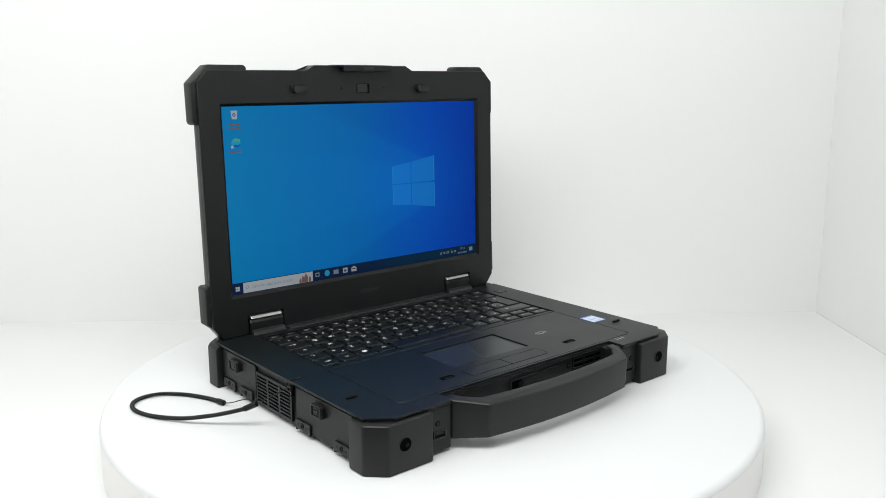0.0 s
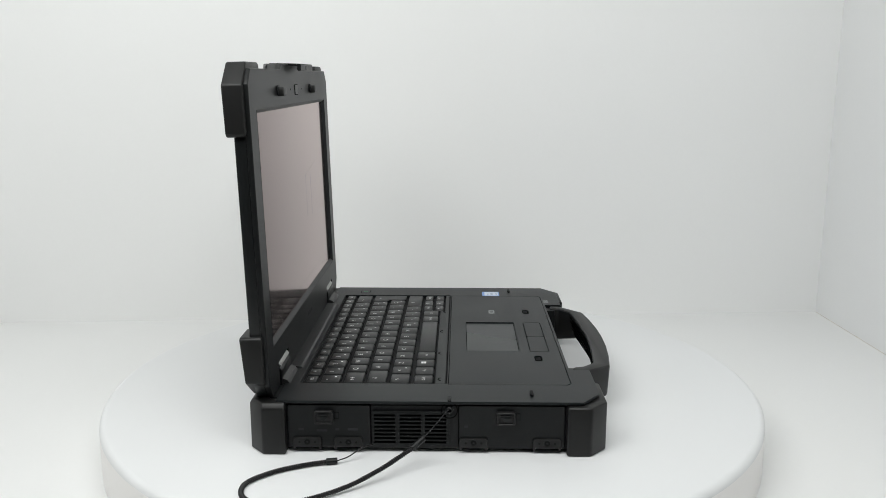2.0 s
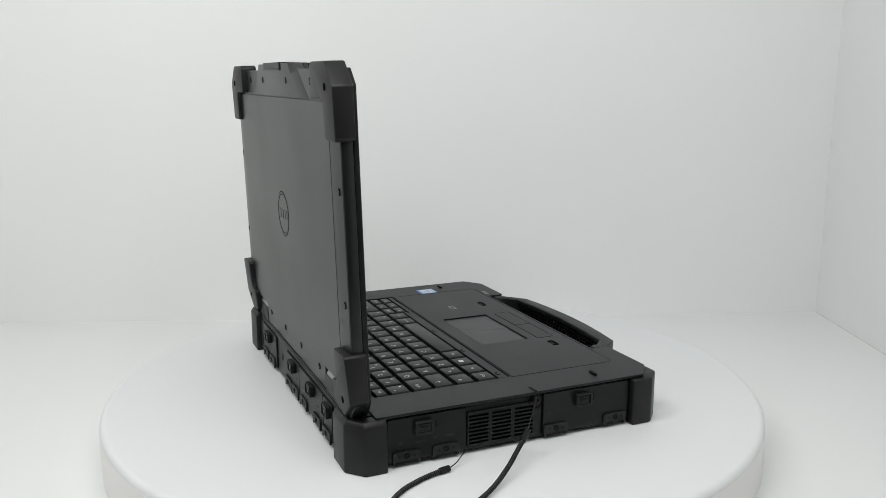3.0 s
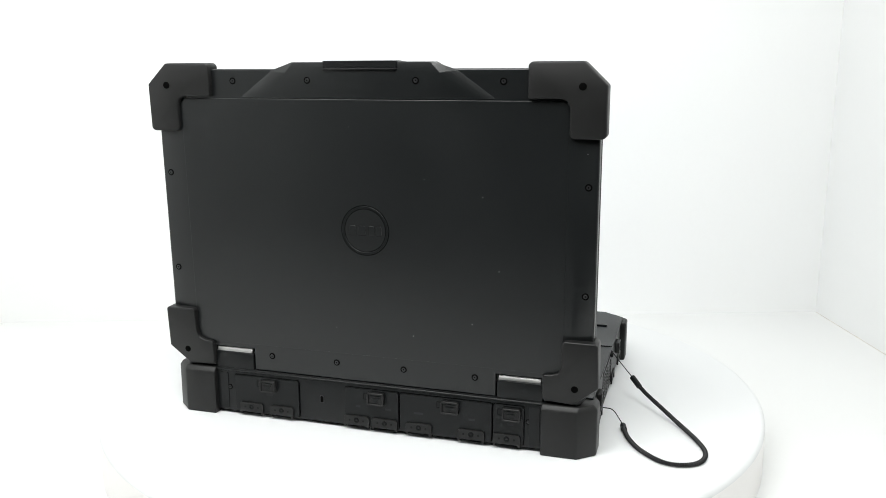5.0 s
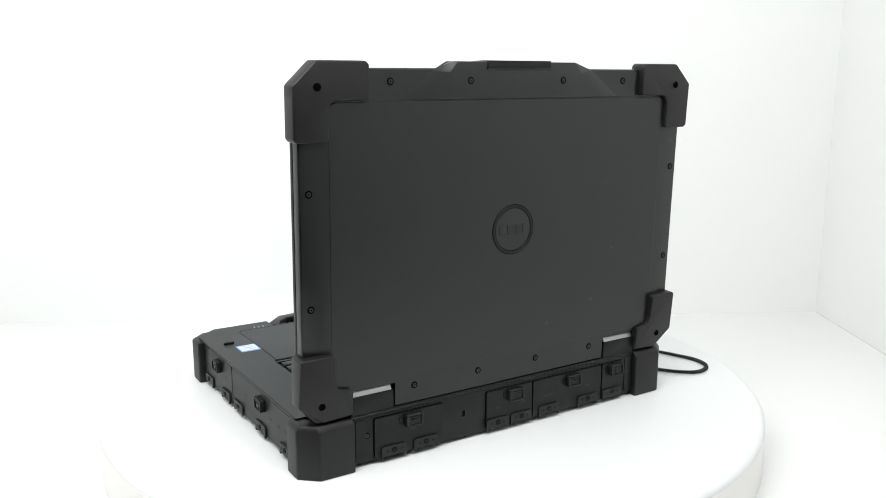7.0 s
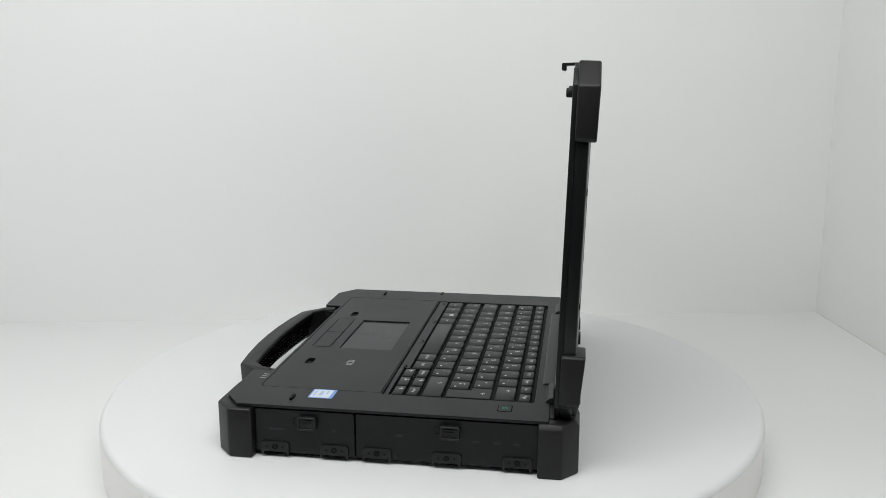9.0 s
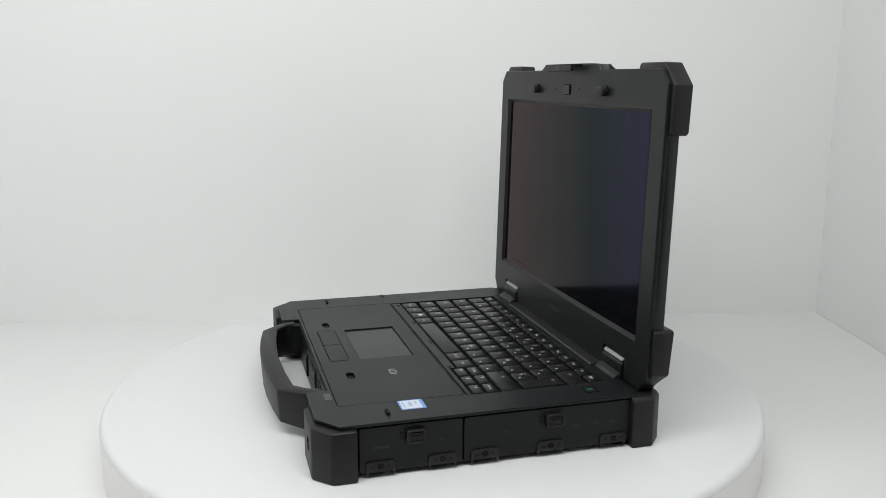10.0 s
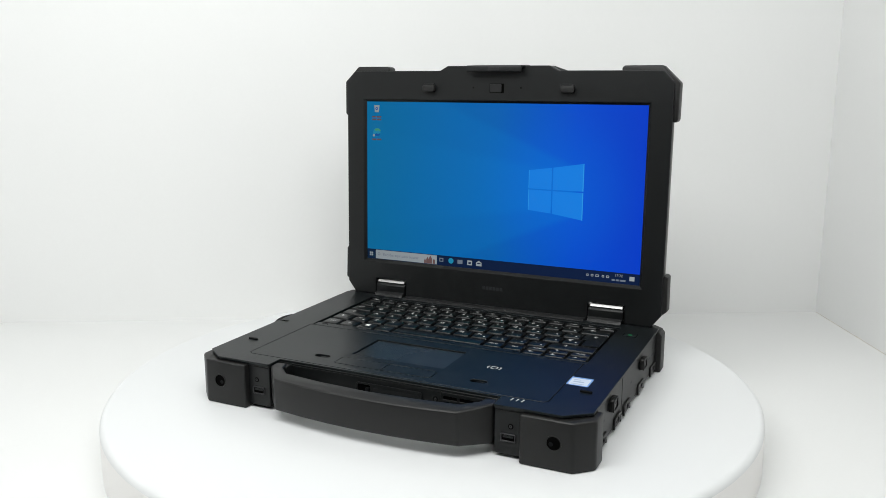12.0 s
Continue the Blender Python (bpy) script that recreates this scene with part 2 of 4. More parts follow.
def mesh_of(name, bm, mat, m=None, smooth=True):
    if m is not None:
        bm.transform(m)
    bm.transform(Matrix.Scale(0.001, 4))
    me = bpy.data.meshes.new(name)
    bm.to_mesh(me)
    bm.free()
    me.materials.append(mat)
    if smooth:
        me.polygons.foreach_set("use_smooth", [True] * len(me.polygons))
        me.set_sharp_from_angle(angle=radians(60 if "cord" in name else 20))
    return me


def part(name, bm, mat, parent=None, label="", m=None):
    ob = new(name, mesh_of(name, bm, mat, m))
    ob.parent = parent
    return tagged(ob, label)


def lettering(text, size):
    """The flat mesh data of a word, centred, in millimetres on the plane z = 0."""
    cu = bpy.data.curves.new("word", "FONT")
    cu.body, cu.size, cu.resolution_u = text, size, 2
    cu.align_x, cu.align_y = "CENTER", "CENTER"
    ob = new("word", cu)
    me = bpy.data.meshes.new_from_object(ob.evaluated_get(bpy.context.evaluated_depsgraph_get()))
    bpy.data.objects.remove(ob)
    bpy.data.curves.remove(cu)
    return me


# keyboard rows from back to front: middle of the row, depth, and (width in millimetres, legend)
UNIT = 19.05
LEFT, RIGHT = -137.4, 141.2


def key_row(first, letters, last):
    """A wide key, a run of single keys and, where there is room for one, a wide key to the keyboard's edge."""
    row = [(first[0], first[1])] + [(UNIT, c) for c in letters]
    return row + ([(RIGHT - LEFT - sum(w for w, _ in row), last)] if last is not None else [])


ROWS = [
    (-29.0, 9.9, [((RIGHT - LEFT) / 16, c) for c in ("Esc", "F1", "F2", "F3", "F4", "F5", "F6", "F7", "F8", "F9", "F10", "F11", "F12", "Impr", "Ins", "Supr")]),
    (-44.5, 16.2, key_row((UNIT, "\u00ba"), "1234567890'\u00a1", "\u2190")),
    (-63.5, 16.2, key_row((26.2, "\u2194"), "QWERTYUIOP`+", None)),
    (-82.2, 16.2, key_row((31.0, "\u2193"), "ASDFGHJKL\u00d1\u00b4\u00c7", None)),
    (-101.2, 16.2, key_row((22.8, "\u2191"), "<ZXCVBNM,.-", "\u2191")),
    (-120.4, 16.2, [(20.1, "Ctrl"), (20.1, "Fn"), (20.1, "#"), (20.1, "Alt"), (96.0, ""), (20.1, "Alt Gr"), (20.1, "Ctrl")]),
]
CLUSTER = [("RePag", "\u2190"), ("\u2191", "\u2193"), ("AvPag", "\u2192")]
WORDS = {}
for _, _, row in ROWS:
    for _, s in row:
        if s and s != "#" and s not in WORDS:
            WORDS[s] = lettering(s, 6.0 if len(s) == 1 else 3.8)
for pair in CLUSTER:
    for s in pair:
        if s not in WORDS:
            WORDS[s] = lettering(s, 5.2 if len(s) == 1 else 3.2)
CLOCK = lettering("17:22", 3.6)
SEARCH = lettering("Escribe aqu\u00ed para buscar", 4.6)


# ---------- the white box ----------
def slab(name, pts, z0, z1, mat, axis="z"):
    ob = new(name, mesh_of(name, prism([(x * 1000, y * 1000) for x, y in pts], z0 * 1000, z1 * 1000, axis), mat, smooth=False))
    return ob


FLOOR_Z = -0.045
BL, BR = (-0.86, 0.338), (0.5475, 0.3888)        # ends of the back wall's foot
OPEN = -1.05                                     # the open front of the box
slab("floor", [(-0.88, -0.52), (0.57, -0.52), (0.57, 0.42), (-0.88, 0.42)], FLOOR_Z - 0.02, FLOOR_Z, BOARD)
slab("wall_back", [BL, (BR[0] + 0.004, BR[1]), (BR[0] + 0.004, BR[1] + 0.018), (BL[0], BL[1] + 0.02)], FLOOR_Z, 0.90, WHITE)
slab("wall_right", [(BR[0], OPEN), (BR[0] + 0.02, OPEN), (BR[0] + 0.02, BR[1] + 0.02), (BR[0], BR[1] + 0.02)], FLOOR_Z, 0.90, WHITE)
slab("wall_left", [(-0.88, OPEN), (-0.86, OPEN), (-0.86, 0.36), (-0.88, 0.36)], FLOOR_Z, 0.90, WHITE)
slab("ceiling", [(-0.88, OPEN), (0.57, OPEN), (0.57, 0.42), (-0.88, 0.42)], 0.90, 0.92, WHITE)
# the dim room round the box
slab("ground", [(-2.2, -3.0), (2.0, -3.0), (2.0, 1.2), (-2.2, 1.2)], -0.82, -0.80, GREY)
slab("wall_front", [(-2.2, -3.02), (2.0, -3.02), (2.0, -3.0), (-2.2, -3.0)], -0.8, 1.7, GREY)
slab("wall_room_left", [(-2.22, -3.0), (-2.2, -3.0), (-2.2, 1.2), (-2.22, 1.2)], -0.8, 1.7, GREY)
slab("wall_room_right", [(2.0, -3.0), (2.02, -3.0), (2.02, 1.2), (2.0, 1.2)], -0.8, 1.7, GREY)
slab("ceiling_room", [(-2.2, -3.0), (2.0, -3.0), (2.0, 1.2), (-2.2, 1.2)], 1.7, 1.72, GREY)
for n, lab in (("floor", "white seamless floor panel of a photo box"), ("wall_back", "white back panel of a photo box"),
               ("wall_right", "white side panel with a scuffed lower joint"), ("wall_left", "white side panel of a photo box"),
               ("wall_front", "plain grey room wall behind the camera"), ("ground", "plain grey room floor under the photo box"),
               ("wall_room_left", "plain grey room wall"), ("wall_room_right", "plain grey room wall"), ("ceiling_room", "plain grey room ceiling"), ("ceiling", "plain white top panel of a photo box")):
    tagged(bpy.data.objects[n], lab, "wall" if "wall" in n else n, kind="structure")


JOINT = material("scuffed_joint", (0.70, 0.65, 0.58), 0.8, bump=0.5, grain=300, vary=0.5, stain=60.0)


def joint(name, p, q, up, width, label):
    """A thin worn edge strip with an uneven outline along the foot of a wall."""
    p, q = Vector(p) * 1000, Vector(q) * 1000
    n = max(6, int((q - p).length / 6))
    side = (q - p).cross(Vector((0, 0, 1))).normalized()
    bm = bmesh.new()
    rows = []
    for i in range(n + 1):
        c = p.lerp(q, i / n)
        w = width * (0.35 + 1.3 * noise.noise(Vector((i * 0.37, width, up))) ** 2 + 0.25 * random.random())
        rows.append([bm.verts.new(c + side * a + Vector((0, 0, b))) for a, b in ((0.0, w + 0.5), (-w, 0.5), (-w, 0.0), (0.0, 0.0))])
    for a, b in zip(rows, rows[1:]):
        for k in range(4):
            bm.faces.new((a[k], a[(k + 1) % 4], b[(k + 1) % 4], b[k]))
    bmesh.ops.recalc_face_normals(bm, faces=bm.faces)
    return tagged(new(name, mesh_of(name, bm, JOINT)), label, "trim", kind="structure")


joint("trim_right", (BR[0] - 0.0004, -0.2, FLOOR_Z), (BR[0] - 0.0004, BR[1] - 0.001, FLOOR_Z), 1.0, 0.4, "worn beige joint at the foot of the side panel")


# ---------- the turntable ----------
def build_turntable():
    top = tagged(new("turntable"), "round glossy white display turntable on the floor panel", "turntable")
    bm = bmesh.new()
    prof = [(0.0, 0.0)]
    prof += [(300 - 6 + 6 * math.sin(radians(a)), -6 + 6 * math.cos(radians(a))) for a in (0, 11, 22, 34, 45, 56, 68, 79, 90)]
    prof += [(298.5, -6), (298.5, -30), (0.0, -30)]
    n = 160
    rings = []
    for r, z in prof:
        if r == 0:
            rings.append([bm.verts.new((0, 0, z))])
        else:
            rings.append([bm.verts.new((r * math.cos(2 * math.pi * i / n), r * math.sin(2 * math.pi * i / n), z)) for i in range(n)])
    for a, b in zip(rings, rings[1:]):
        for i in range(n):
            j = (i + 1) % n
            if len(a) == 1:
                bm.faces.new((a[0], b[i], b[j]))
            elif len(b) == 1:
                bm.faces.new((a[i], b[0], a[j]))
            else:
                bm.faces.new((a[i], b[i], b[j], a[j]))
    bmesh.ops.recalc_face_normals(bm, faces=bm.faces)
    part("platter", bm, DISC, top)
    # separate side band, so the edge can carry its lightened colour
    part("edge_band", prism(circle(0, 0, 300, 160), -44.7, -5.6, "z", 1.2, holes=[circle(0, 0, 298.2, 160)]), RIM, top)
    part("foot", prism(circle(0, 0, 262, 96), -45, -30, "z", 1.0), DISC, top)
    return top


turntable = build_turntable()

# ---------- the laptop ----------
laptop = tagged(new("rugged_laptop"), "open black rugged laptop with rubber corners and carry handle", "laptop")
DECK_Z = 42.4
LEAN = 1.65
LID = Matrix.Translation((0, -0.6, 40)) @ Matrix.Rotation(radians(-LEAN), 4, "X")


def screw(x, y, z, axis, side, r=2.6, parent=None, m=None):
    """A screw that reads as sunk: a dark ring of painted shade, a steel head and its star slot."""
    bm = prism(circle(*{"y": (x, z), "x": (y, z), "z": (x, y)}[axis], r, 16), {"y": y, "x": x, "z": z}[axis], {"y": y, "x": x, "z": z}[axis] + side * 0.35, axis, 0.12, segments=1)
    ob = part("screw", bm, DARK, parent, "", m)
    c = {"y": (x, z), "x": (y, z), "z": (x, y)}[axis]
    d0 = {"y": y, "x": x, "z": z}[axis]
    part("screw_head", prism(circle(*c, r * 0.62, 12), d0 + side * 0.3, d0 + side * 0.6, axis, 0.15, holes=[circle(*c, r * 0.24, 6)], segments=1), SCREW, ob, "", m)
    return ob


def build_base():
    body = [(-166, 8), (-175, 0), (-175, -244), (-160, -258), (-104.5, -258), (-104.5, -243), (104.5, -243), (104.5, -258), (160, -258), (175, -244), (175, 0), (166, 8)]
    part("base_shell", prism(body, 3.0, 38.6, "z", 0.8), SHELL, laptop)
    part("underside", prism(rect(-165, 165, -235, -4, 6), 0.6, 3.1, "z", 0.6), PORT, laptop)
    edge = [(-178, -9), (-178, -244.5), (-158.5, -259.5), (-105.5, -259.5), (-104, -258.5), (-104, -242.5), (104, -242.5), (104, -258.5), (105.5, -259.5), (158.5, -259.5), (178, -244.5), (178, -9)]
    rest = [(-140, -141.3), (-140, -236.5), (-137, -239.5), (137, -239.5), (140, -236.5), (140, -141.3)]
    well = [(-140.5, -140.8), (-140.5, -236.8), (-137.3, -240.0), (137.3, -240.0), (140.5, -236.8), (140.5, -140.8)]
    openings = [rect(-139.0, 142.6, -139.8, -21.0, 1.5, 2), well]
    part("base_rim", prism(body, 38.55, 40.2, "z", 0.3, holes=openings, segments=1), SHELL, laptop)
    deck = prism(edge, 40.15, DECK_Z, "z", 0.45, holes=openings, segments=2)
    part("deck", deck, DECK, laptop)
    part("keyboard_tray", block(-138.8, 142.4, -139.6, -21.2, 38.65, 39.3, 0), TRAY, laptop)
    # narrow bar in front of the keys with three small catches
    bar = part("keyboard_trim", prism([(-138.2, -138.6), (141.8, -138.6), (141.8, -134.8), (79.2, -134.8), (79.2, -130.0), (-138.2, -130.0)], 39.3, 42.0, "z", 0.4), DECK, laptop)
    for x, y in ((-128, -134.6), (-61, -133.6), (5, -133.6), (76, -135.6)):
        part("catch", prism([(x + 3.4 * math.cos(a), y + 2.8 * math.sin(a)) for a in [math.pi * i / 8 for i in range(9)]]
                            + [(x + 2.5 * math.cos(a), y + 1.9 * math.sin(a)) for a in [math.pi * i / 8 for i in range(8, -1, -1)]], 42.0, 42.15), DARK, bar)
    # palm rest, a thin plate with openings for the pad and the buttons
    holes = [rect(-54.2, 36.4, -204.2, -156.2, 1.0, 2), rect(-57.0, 36.0, -230.6, -213.2, 3.0, 3),
             rect(-82.5, -67.5, -222.6, -215.8, 3.0, 3), rect(67.5, 82.5, -222.6, -215.8, 3.0, 3)]
    part("palm_rest", prism(rest, DECK_Z - 1.8, DECK_Z, "z", 0.2, holes=holes, segments=1), DECK, laptop)
    # near-black floor painting shade into the seams and latch slots
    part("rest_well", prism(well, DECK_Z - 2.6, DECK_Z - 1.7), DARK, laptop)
    part("touchpad", prism(rect(-53.7, 35.9, -203.7, -156.7, 0.8, 2), DECK_Z - 1.75, DECK_Z - 1.1, "z", 0.1, segments=1), PAD, laptop)
    for x0, x1 in ((-56.4, -10.8), (-10.2, 35.4)):
        part("touchpad_button", prism(rect(x0, x1, -230.0, -213.8, 1.5, 3), DECK_Z - 1.75, DECK_Z + 0.1, "z", 0.3), DECK, laptop)
    for x in (-75, 75):
        part("latch_catch", block(x - 2.2, x + 6.5, -221.4, -217.0, DECK_Z - 1.75, DECK_Z - 0.9, 0.3), TRAY, laptop)
    # contactless mark: an open rounded frame with two side arcs
    mark = prism(rect(71.4, 77.6, -186.6, -180.4, 1.6, 3), DECK_Z - 0.02, DECK_Z + 0.08, "z", 0, holes=[rect(72.3, 76.7, -185.7, -181.3, 1.0, 3)])
    for k in (-1, 1):
        arc = [radians(-60 + 24 * i) for i in range(6)]
        prism([(74.5 + k * (3.6 + 2.8 * math.cos(q)), -183.5 + 3.6 * math.sin(q)) for q in arc] + [(74.5 + k * (3.6 + 1.7 * math.cos(q)), -183.5 + 2.8 * math.sin(q)) for q in reversed(arc)],
              DECK_Z - 0.02, DECK_Z + 0.1, bm=mark)
    part("contactless_mark", mark, PALE, laptop, "small pale grey printed reader mark")
    st = part("sticker", prism(rect(140.8, 159.0, -194.8, -175.6, 0.8, 2), DECK_Z, DECK_Z + 0.12), STICK_B, laptop, "small blue and white processor sticker")
    part("sticker_field", prism(rect(142.0, 157.8, -193.6, -178.2, 0.6, 2), DECK_Z + 0.12, DECK_Z + 0.17), STICK_W, st)
    bars = block(145, 153.5, -187.6, -185.0, DECK_Z + 0.17, DECK_Z + 0.2, 0)
    block(144, 150, -182.6, -181.2, DECK_Z + 0.17, DECK_Z + 0.2, 0, bm=bars)
    block(144, 155, -192.0, -190.8, DECK_Z + 0.17, DECK_Z + 0.2, 0, bm=bars)
    part("sticker_print", bars, STICK_P, st)
    for s in (-1, 1):
        part("alignment_rib", prism(rect(s * 161 - 5.0, s * 161 + 5.0, -207.4, -204.8, 1.2, 3), DECK_Z - 0.1, DECK_Z + 1.5, "z", 0.5), TRAY, laptop)
    pb = part("power_button", prism(rect(150.9, 163.9, -47.6, -36.8, 1.2, 3), DECK_Z - 0.1, DECK_Z + 0.1), DARK, laptop)
    part("power_cap", prism(rect(151.5, 163.3, -47.0, -37.4, 1.0, 3), DECK_Z, DECK_Z + 0.3, "z", 0.2), DECK, pb)
    part("power_sign", prism(circle(157.4, -42.2, 2.1, 16), DECK_Z + 0.3, DECK_Z + 0.36, holes=[circle(157.4, -42.2, 1.5, 16)]), GREEN, pb)
    for i in range(3):
        x = 112.6 + i * 4.4
        part("status_light", prism([(x, -247.0), (x + 1.1, -247.0), (x + 1.9, -241.9), (x + 0.8, -241.9)], DECK_Z, DECK_Z + 0.12), PALE, laptop)
    # ridge under the lid between the hinges
    part("rear_ridge", prism([(-17.0, 42.2), (-15.0, 43.4), (-8.0, 44.0), (-1.0, 43), (-1.0, 38.5), (-17.0, 38.5)], -103, 103, "x", 0.5), HINGE, laptop)
    part("rear_deck", block(-168, 168, -9, 7.4, 38.2, 41.4, 0.6), SHELL, laptop)
    # front bay: slotted grille and a catch
    slots = [rect(54.5 + c * 14.4, 66.9 + c * 14.4, 17.6 + r * 4.9, 20.6 + r * 4.9, 0.6, 2) for c in range(3) for r in range(4)]
    g = part("front_grille", prism(rect(52.5, 98.5, 13, 38.2), -244.0, -242.8, "y", 0.2, holes=slots, segments=1), PORT, laptop)
    # near-black sheet painted as the shade behind the grille slots
    part("grille_shade", prism(rect(53.5, 97.5, 14, 37.4), -243.08, -243.02, "y"), DARK, g)
    panel = part("bay_panel", prism(rect(-26.5, 36, 9, 34.6, 3.0, 3), -244.2, -242.8, "y", 0.5, holes=[rect(-24.8, -12.4, 12, 33.0, 1.0, 2)]), PORT, laptop)
    # shallow near-black plate, the notch's shade as colour
    part("bay_notch_shade", prism(rect(-25, -12.2, 11.8, 33.2), -243.1, -242.9, "y"), DARK, panel)
    part("bay_key", block(-16.4, -13.2, -246.0, -242.9, 13, 31.0, 0.4), TRAY, panel)
    part("panel_field", prism(rect(-9.5, 33.5, 12, 31.6, 2.0, 3), -244.5, -244.1, "y", 0.2), SHELL, panel)
    screw(47.6, -243.0, 31.0, "y", -1, 2.2, laptop)
    for s in (-1, 1):
        p = part("usb_port", prism(rect(s * 116 - 6.2, s * 116 + 6.2, 13.6, 20.2, 0.8, 2), -259.0, -257.9, "y", 0.2, holes=[rect(s * 116 - 5.2, s * 116 + 5.2, 14.6, 19.2, 0.5, 2)], segments=1), SCREW, laptop)
        # near-black plate painting the port's dark inside
        part("socket_shade", prism(rect(s * 116 - 5.3, s * 116 + 5.3, 14.5, 19.3), -258.3, -258.05, "y"), DARK, p)
        part("tongue", prism(rect(s * 116 - 4.2, s * 116 + 4.2, 16.9, 18.6), -258.7, -258.1, "y"), PORT, p)
        screw(s * 118, -258.0, 26.2, "y", -1, 2.2, laptop)


def build_base_bumpers():
    front = [(-126.5, -250), (-126.5, -264), (-168.5, -264), (-182.5, -250.5), (-182.5, -232), (-172, -232), (-172, -246), (-160, -255.5), (-135, -255.5)]
    back = [(-141, 4), (-141, 13), (-169, 13), (-182.5, 1), (-182.5, -16.5), (-170, -16.5), (-170, -4)]
    for s in (1, -1):
        pts = front if s == 1 else mirror(front)
        low = prism(pts, 0.0, 39.6, "z", 2.0, segments=3)
        ob = part("corner_bumper", low, RUBBER, laptop, "thick black rubber corner bumper")
        hole = prism(circle(-s * 153.6, 21.8, 6.2, 24), -264.35, -263.9, "y", 0.0, holes=[circle(-s * 153.6, 21.8, 5.3, 24)])
        part("hole_rim", hole, RUBBER, ob)
        # flat near-black disc on the bumper face, painting the hole's depth
        part("round_hole_shade", prism(circle(-s * 153.6, 21.8, 5.4, 24), -264.12, -263.6, "y"), DARK, ob)
        part("jack", prism(circle(-s * 151.6, 20.9, 1.7, 12), -264.3, -264.0, "y", 0.1, segments=1), TRAY, ob)
        pts = back if s == 1 else mirror(back)
        bm = prism(pts, 0.0, 37.2, "z")
        lid_face = max(bm.faces, key=lambda f: f.calc_center_median().z)
        raised = bmesh.ops.extrude_face_region(bm, geom=[lid_face])
        bmesh.ops.delete(bm, geom=[lid_face], context="FACES_ONLY")
        for v in [g for g in raised["geom"] if isinstance(g, bmesh.types.BMVert)]:
            v.co.z += 4.0
            v.co.y -= 3.0 if v.co.y > 5 else 0.0
            v.co.x += s * 3.0 if abs(v.co.x) > 172 else 0.0
        bmesh.ops.recalc_face_normals(bm, faces=bm.faces)
        part("corner_bumper", soften(bm, 1.3, 3), RUBBER, laptop, "thick black rubber corner bumper")


def port_door(axis, depth, side, a0, a1, z0, z1, latches, brackets, prints=()):
    """A hinged port cover: plate, sliding latch, hinge brackets and faint printed signs. a runs along the wall."""
    d = depth
    door = part("port_door", prism(rect(a0 + 0.5, a1 - 0.5, z0, z1, 1.6, 2), d, d + side * 1.8, axis, 0.45), PORT, laptop)
    part("door_seam", prism(rect(a0 - 0.1, a1 + 0.1, z0 - 0.6, z1 + 0.6, 1.6, 2), d - side * 0.1, d + side * 0.25, axis), DARK, door)
    for a in latches:
        la = part("port_latch", prism(rect(a - 7.2, a + 7.2, 24.6, 35.0, 1.6, 3), d + side * 1.8, d + side * 4.8, axis, 0.5), RUBBER, door)
        part("latch_rim", prism(rect(a - 7.2, a + 7.2, 24.6, 35.0, 1.6, 3), d + side * 4.7, d + side * 6.0, axis, 0.35, holes=[rect(a - 5.8, a + 5.8, 25.9, 33.7, 0.9, 3)], segments=1), RUBBER, la)
        part("latch_bar", prism(rect(a - 4.2, a + 4.2, 31.6, 32.8), d + side * 4.7, d + side * 5.5, axis, 0.2), KEY, la)
        part("latch_arrow", prism([(a - 3.6, 30.6), (a + 3.6, 30.6), (a + 0.5, 26.8), (a - 0.5, 26.8)], d + side * 4.7, d + side * 5.5, axis, 0.2), KEY, la)
        k = 1 if axis == "y" else -1
        part("latch_track", prism(rect(a + k * 9.6 - 2.0, a + k * 9.6 + 2.0, 27.6, 33.0, 0.5, 2), d + side * 1.8, d + side * 2.1, axis, 0, holes=[rect(a + k * 9.6 - 1.5, a + k * 9.6 + 1.5, 28.1, 32.5, 0.3, 2)]), TRAY, door)
    for a in brackets:
        br = part("hinge_bracket", prism([(a - 11, 3.2), (a - 8.8, 3.2), (a - 8.8, 5.0), (a + 8.8, 5.0), (a + 8.8, 3.2), (a + 11, 3.2), (a + 11, 11.6), (a + 9.4, 13.0), (a - 9.4, 13.0), (a - 11, 11.6)],
                                         d + side * 1.6, d + side * 3.4, axis, 0.4), RUBBER, door)
        f = d + side * 3.4
        s2 = prism(circle(a, 9.2, 2.3, 14), f - side * 0.1, f + side * 0.5, axis, 0.2, holes=[circle(a, 9.2, 1.0, 6)], segments=1)
        for o in (-6, 6):
            prism(circle(a + o, 9.0, 0.9, 8), f - side * 0.1, f + side * 0.12, axis, bm=s2)
        part("bracket_screw", s2, TRAY, br)
    for a, z, w in prints:
        bm = prism(rect(a - w / 2, a + w / 2, z - 0.9, z + 0.9), d + side * 1.8, d + side * 1.86, axis)
        part("faint_sign", bm, FAINT, door)
    return door


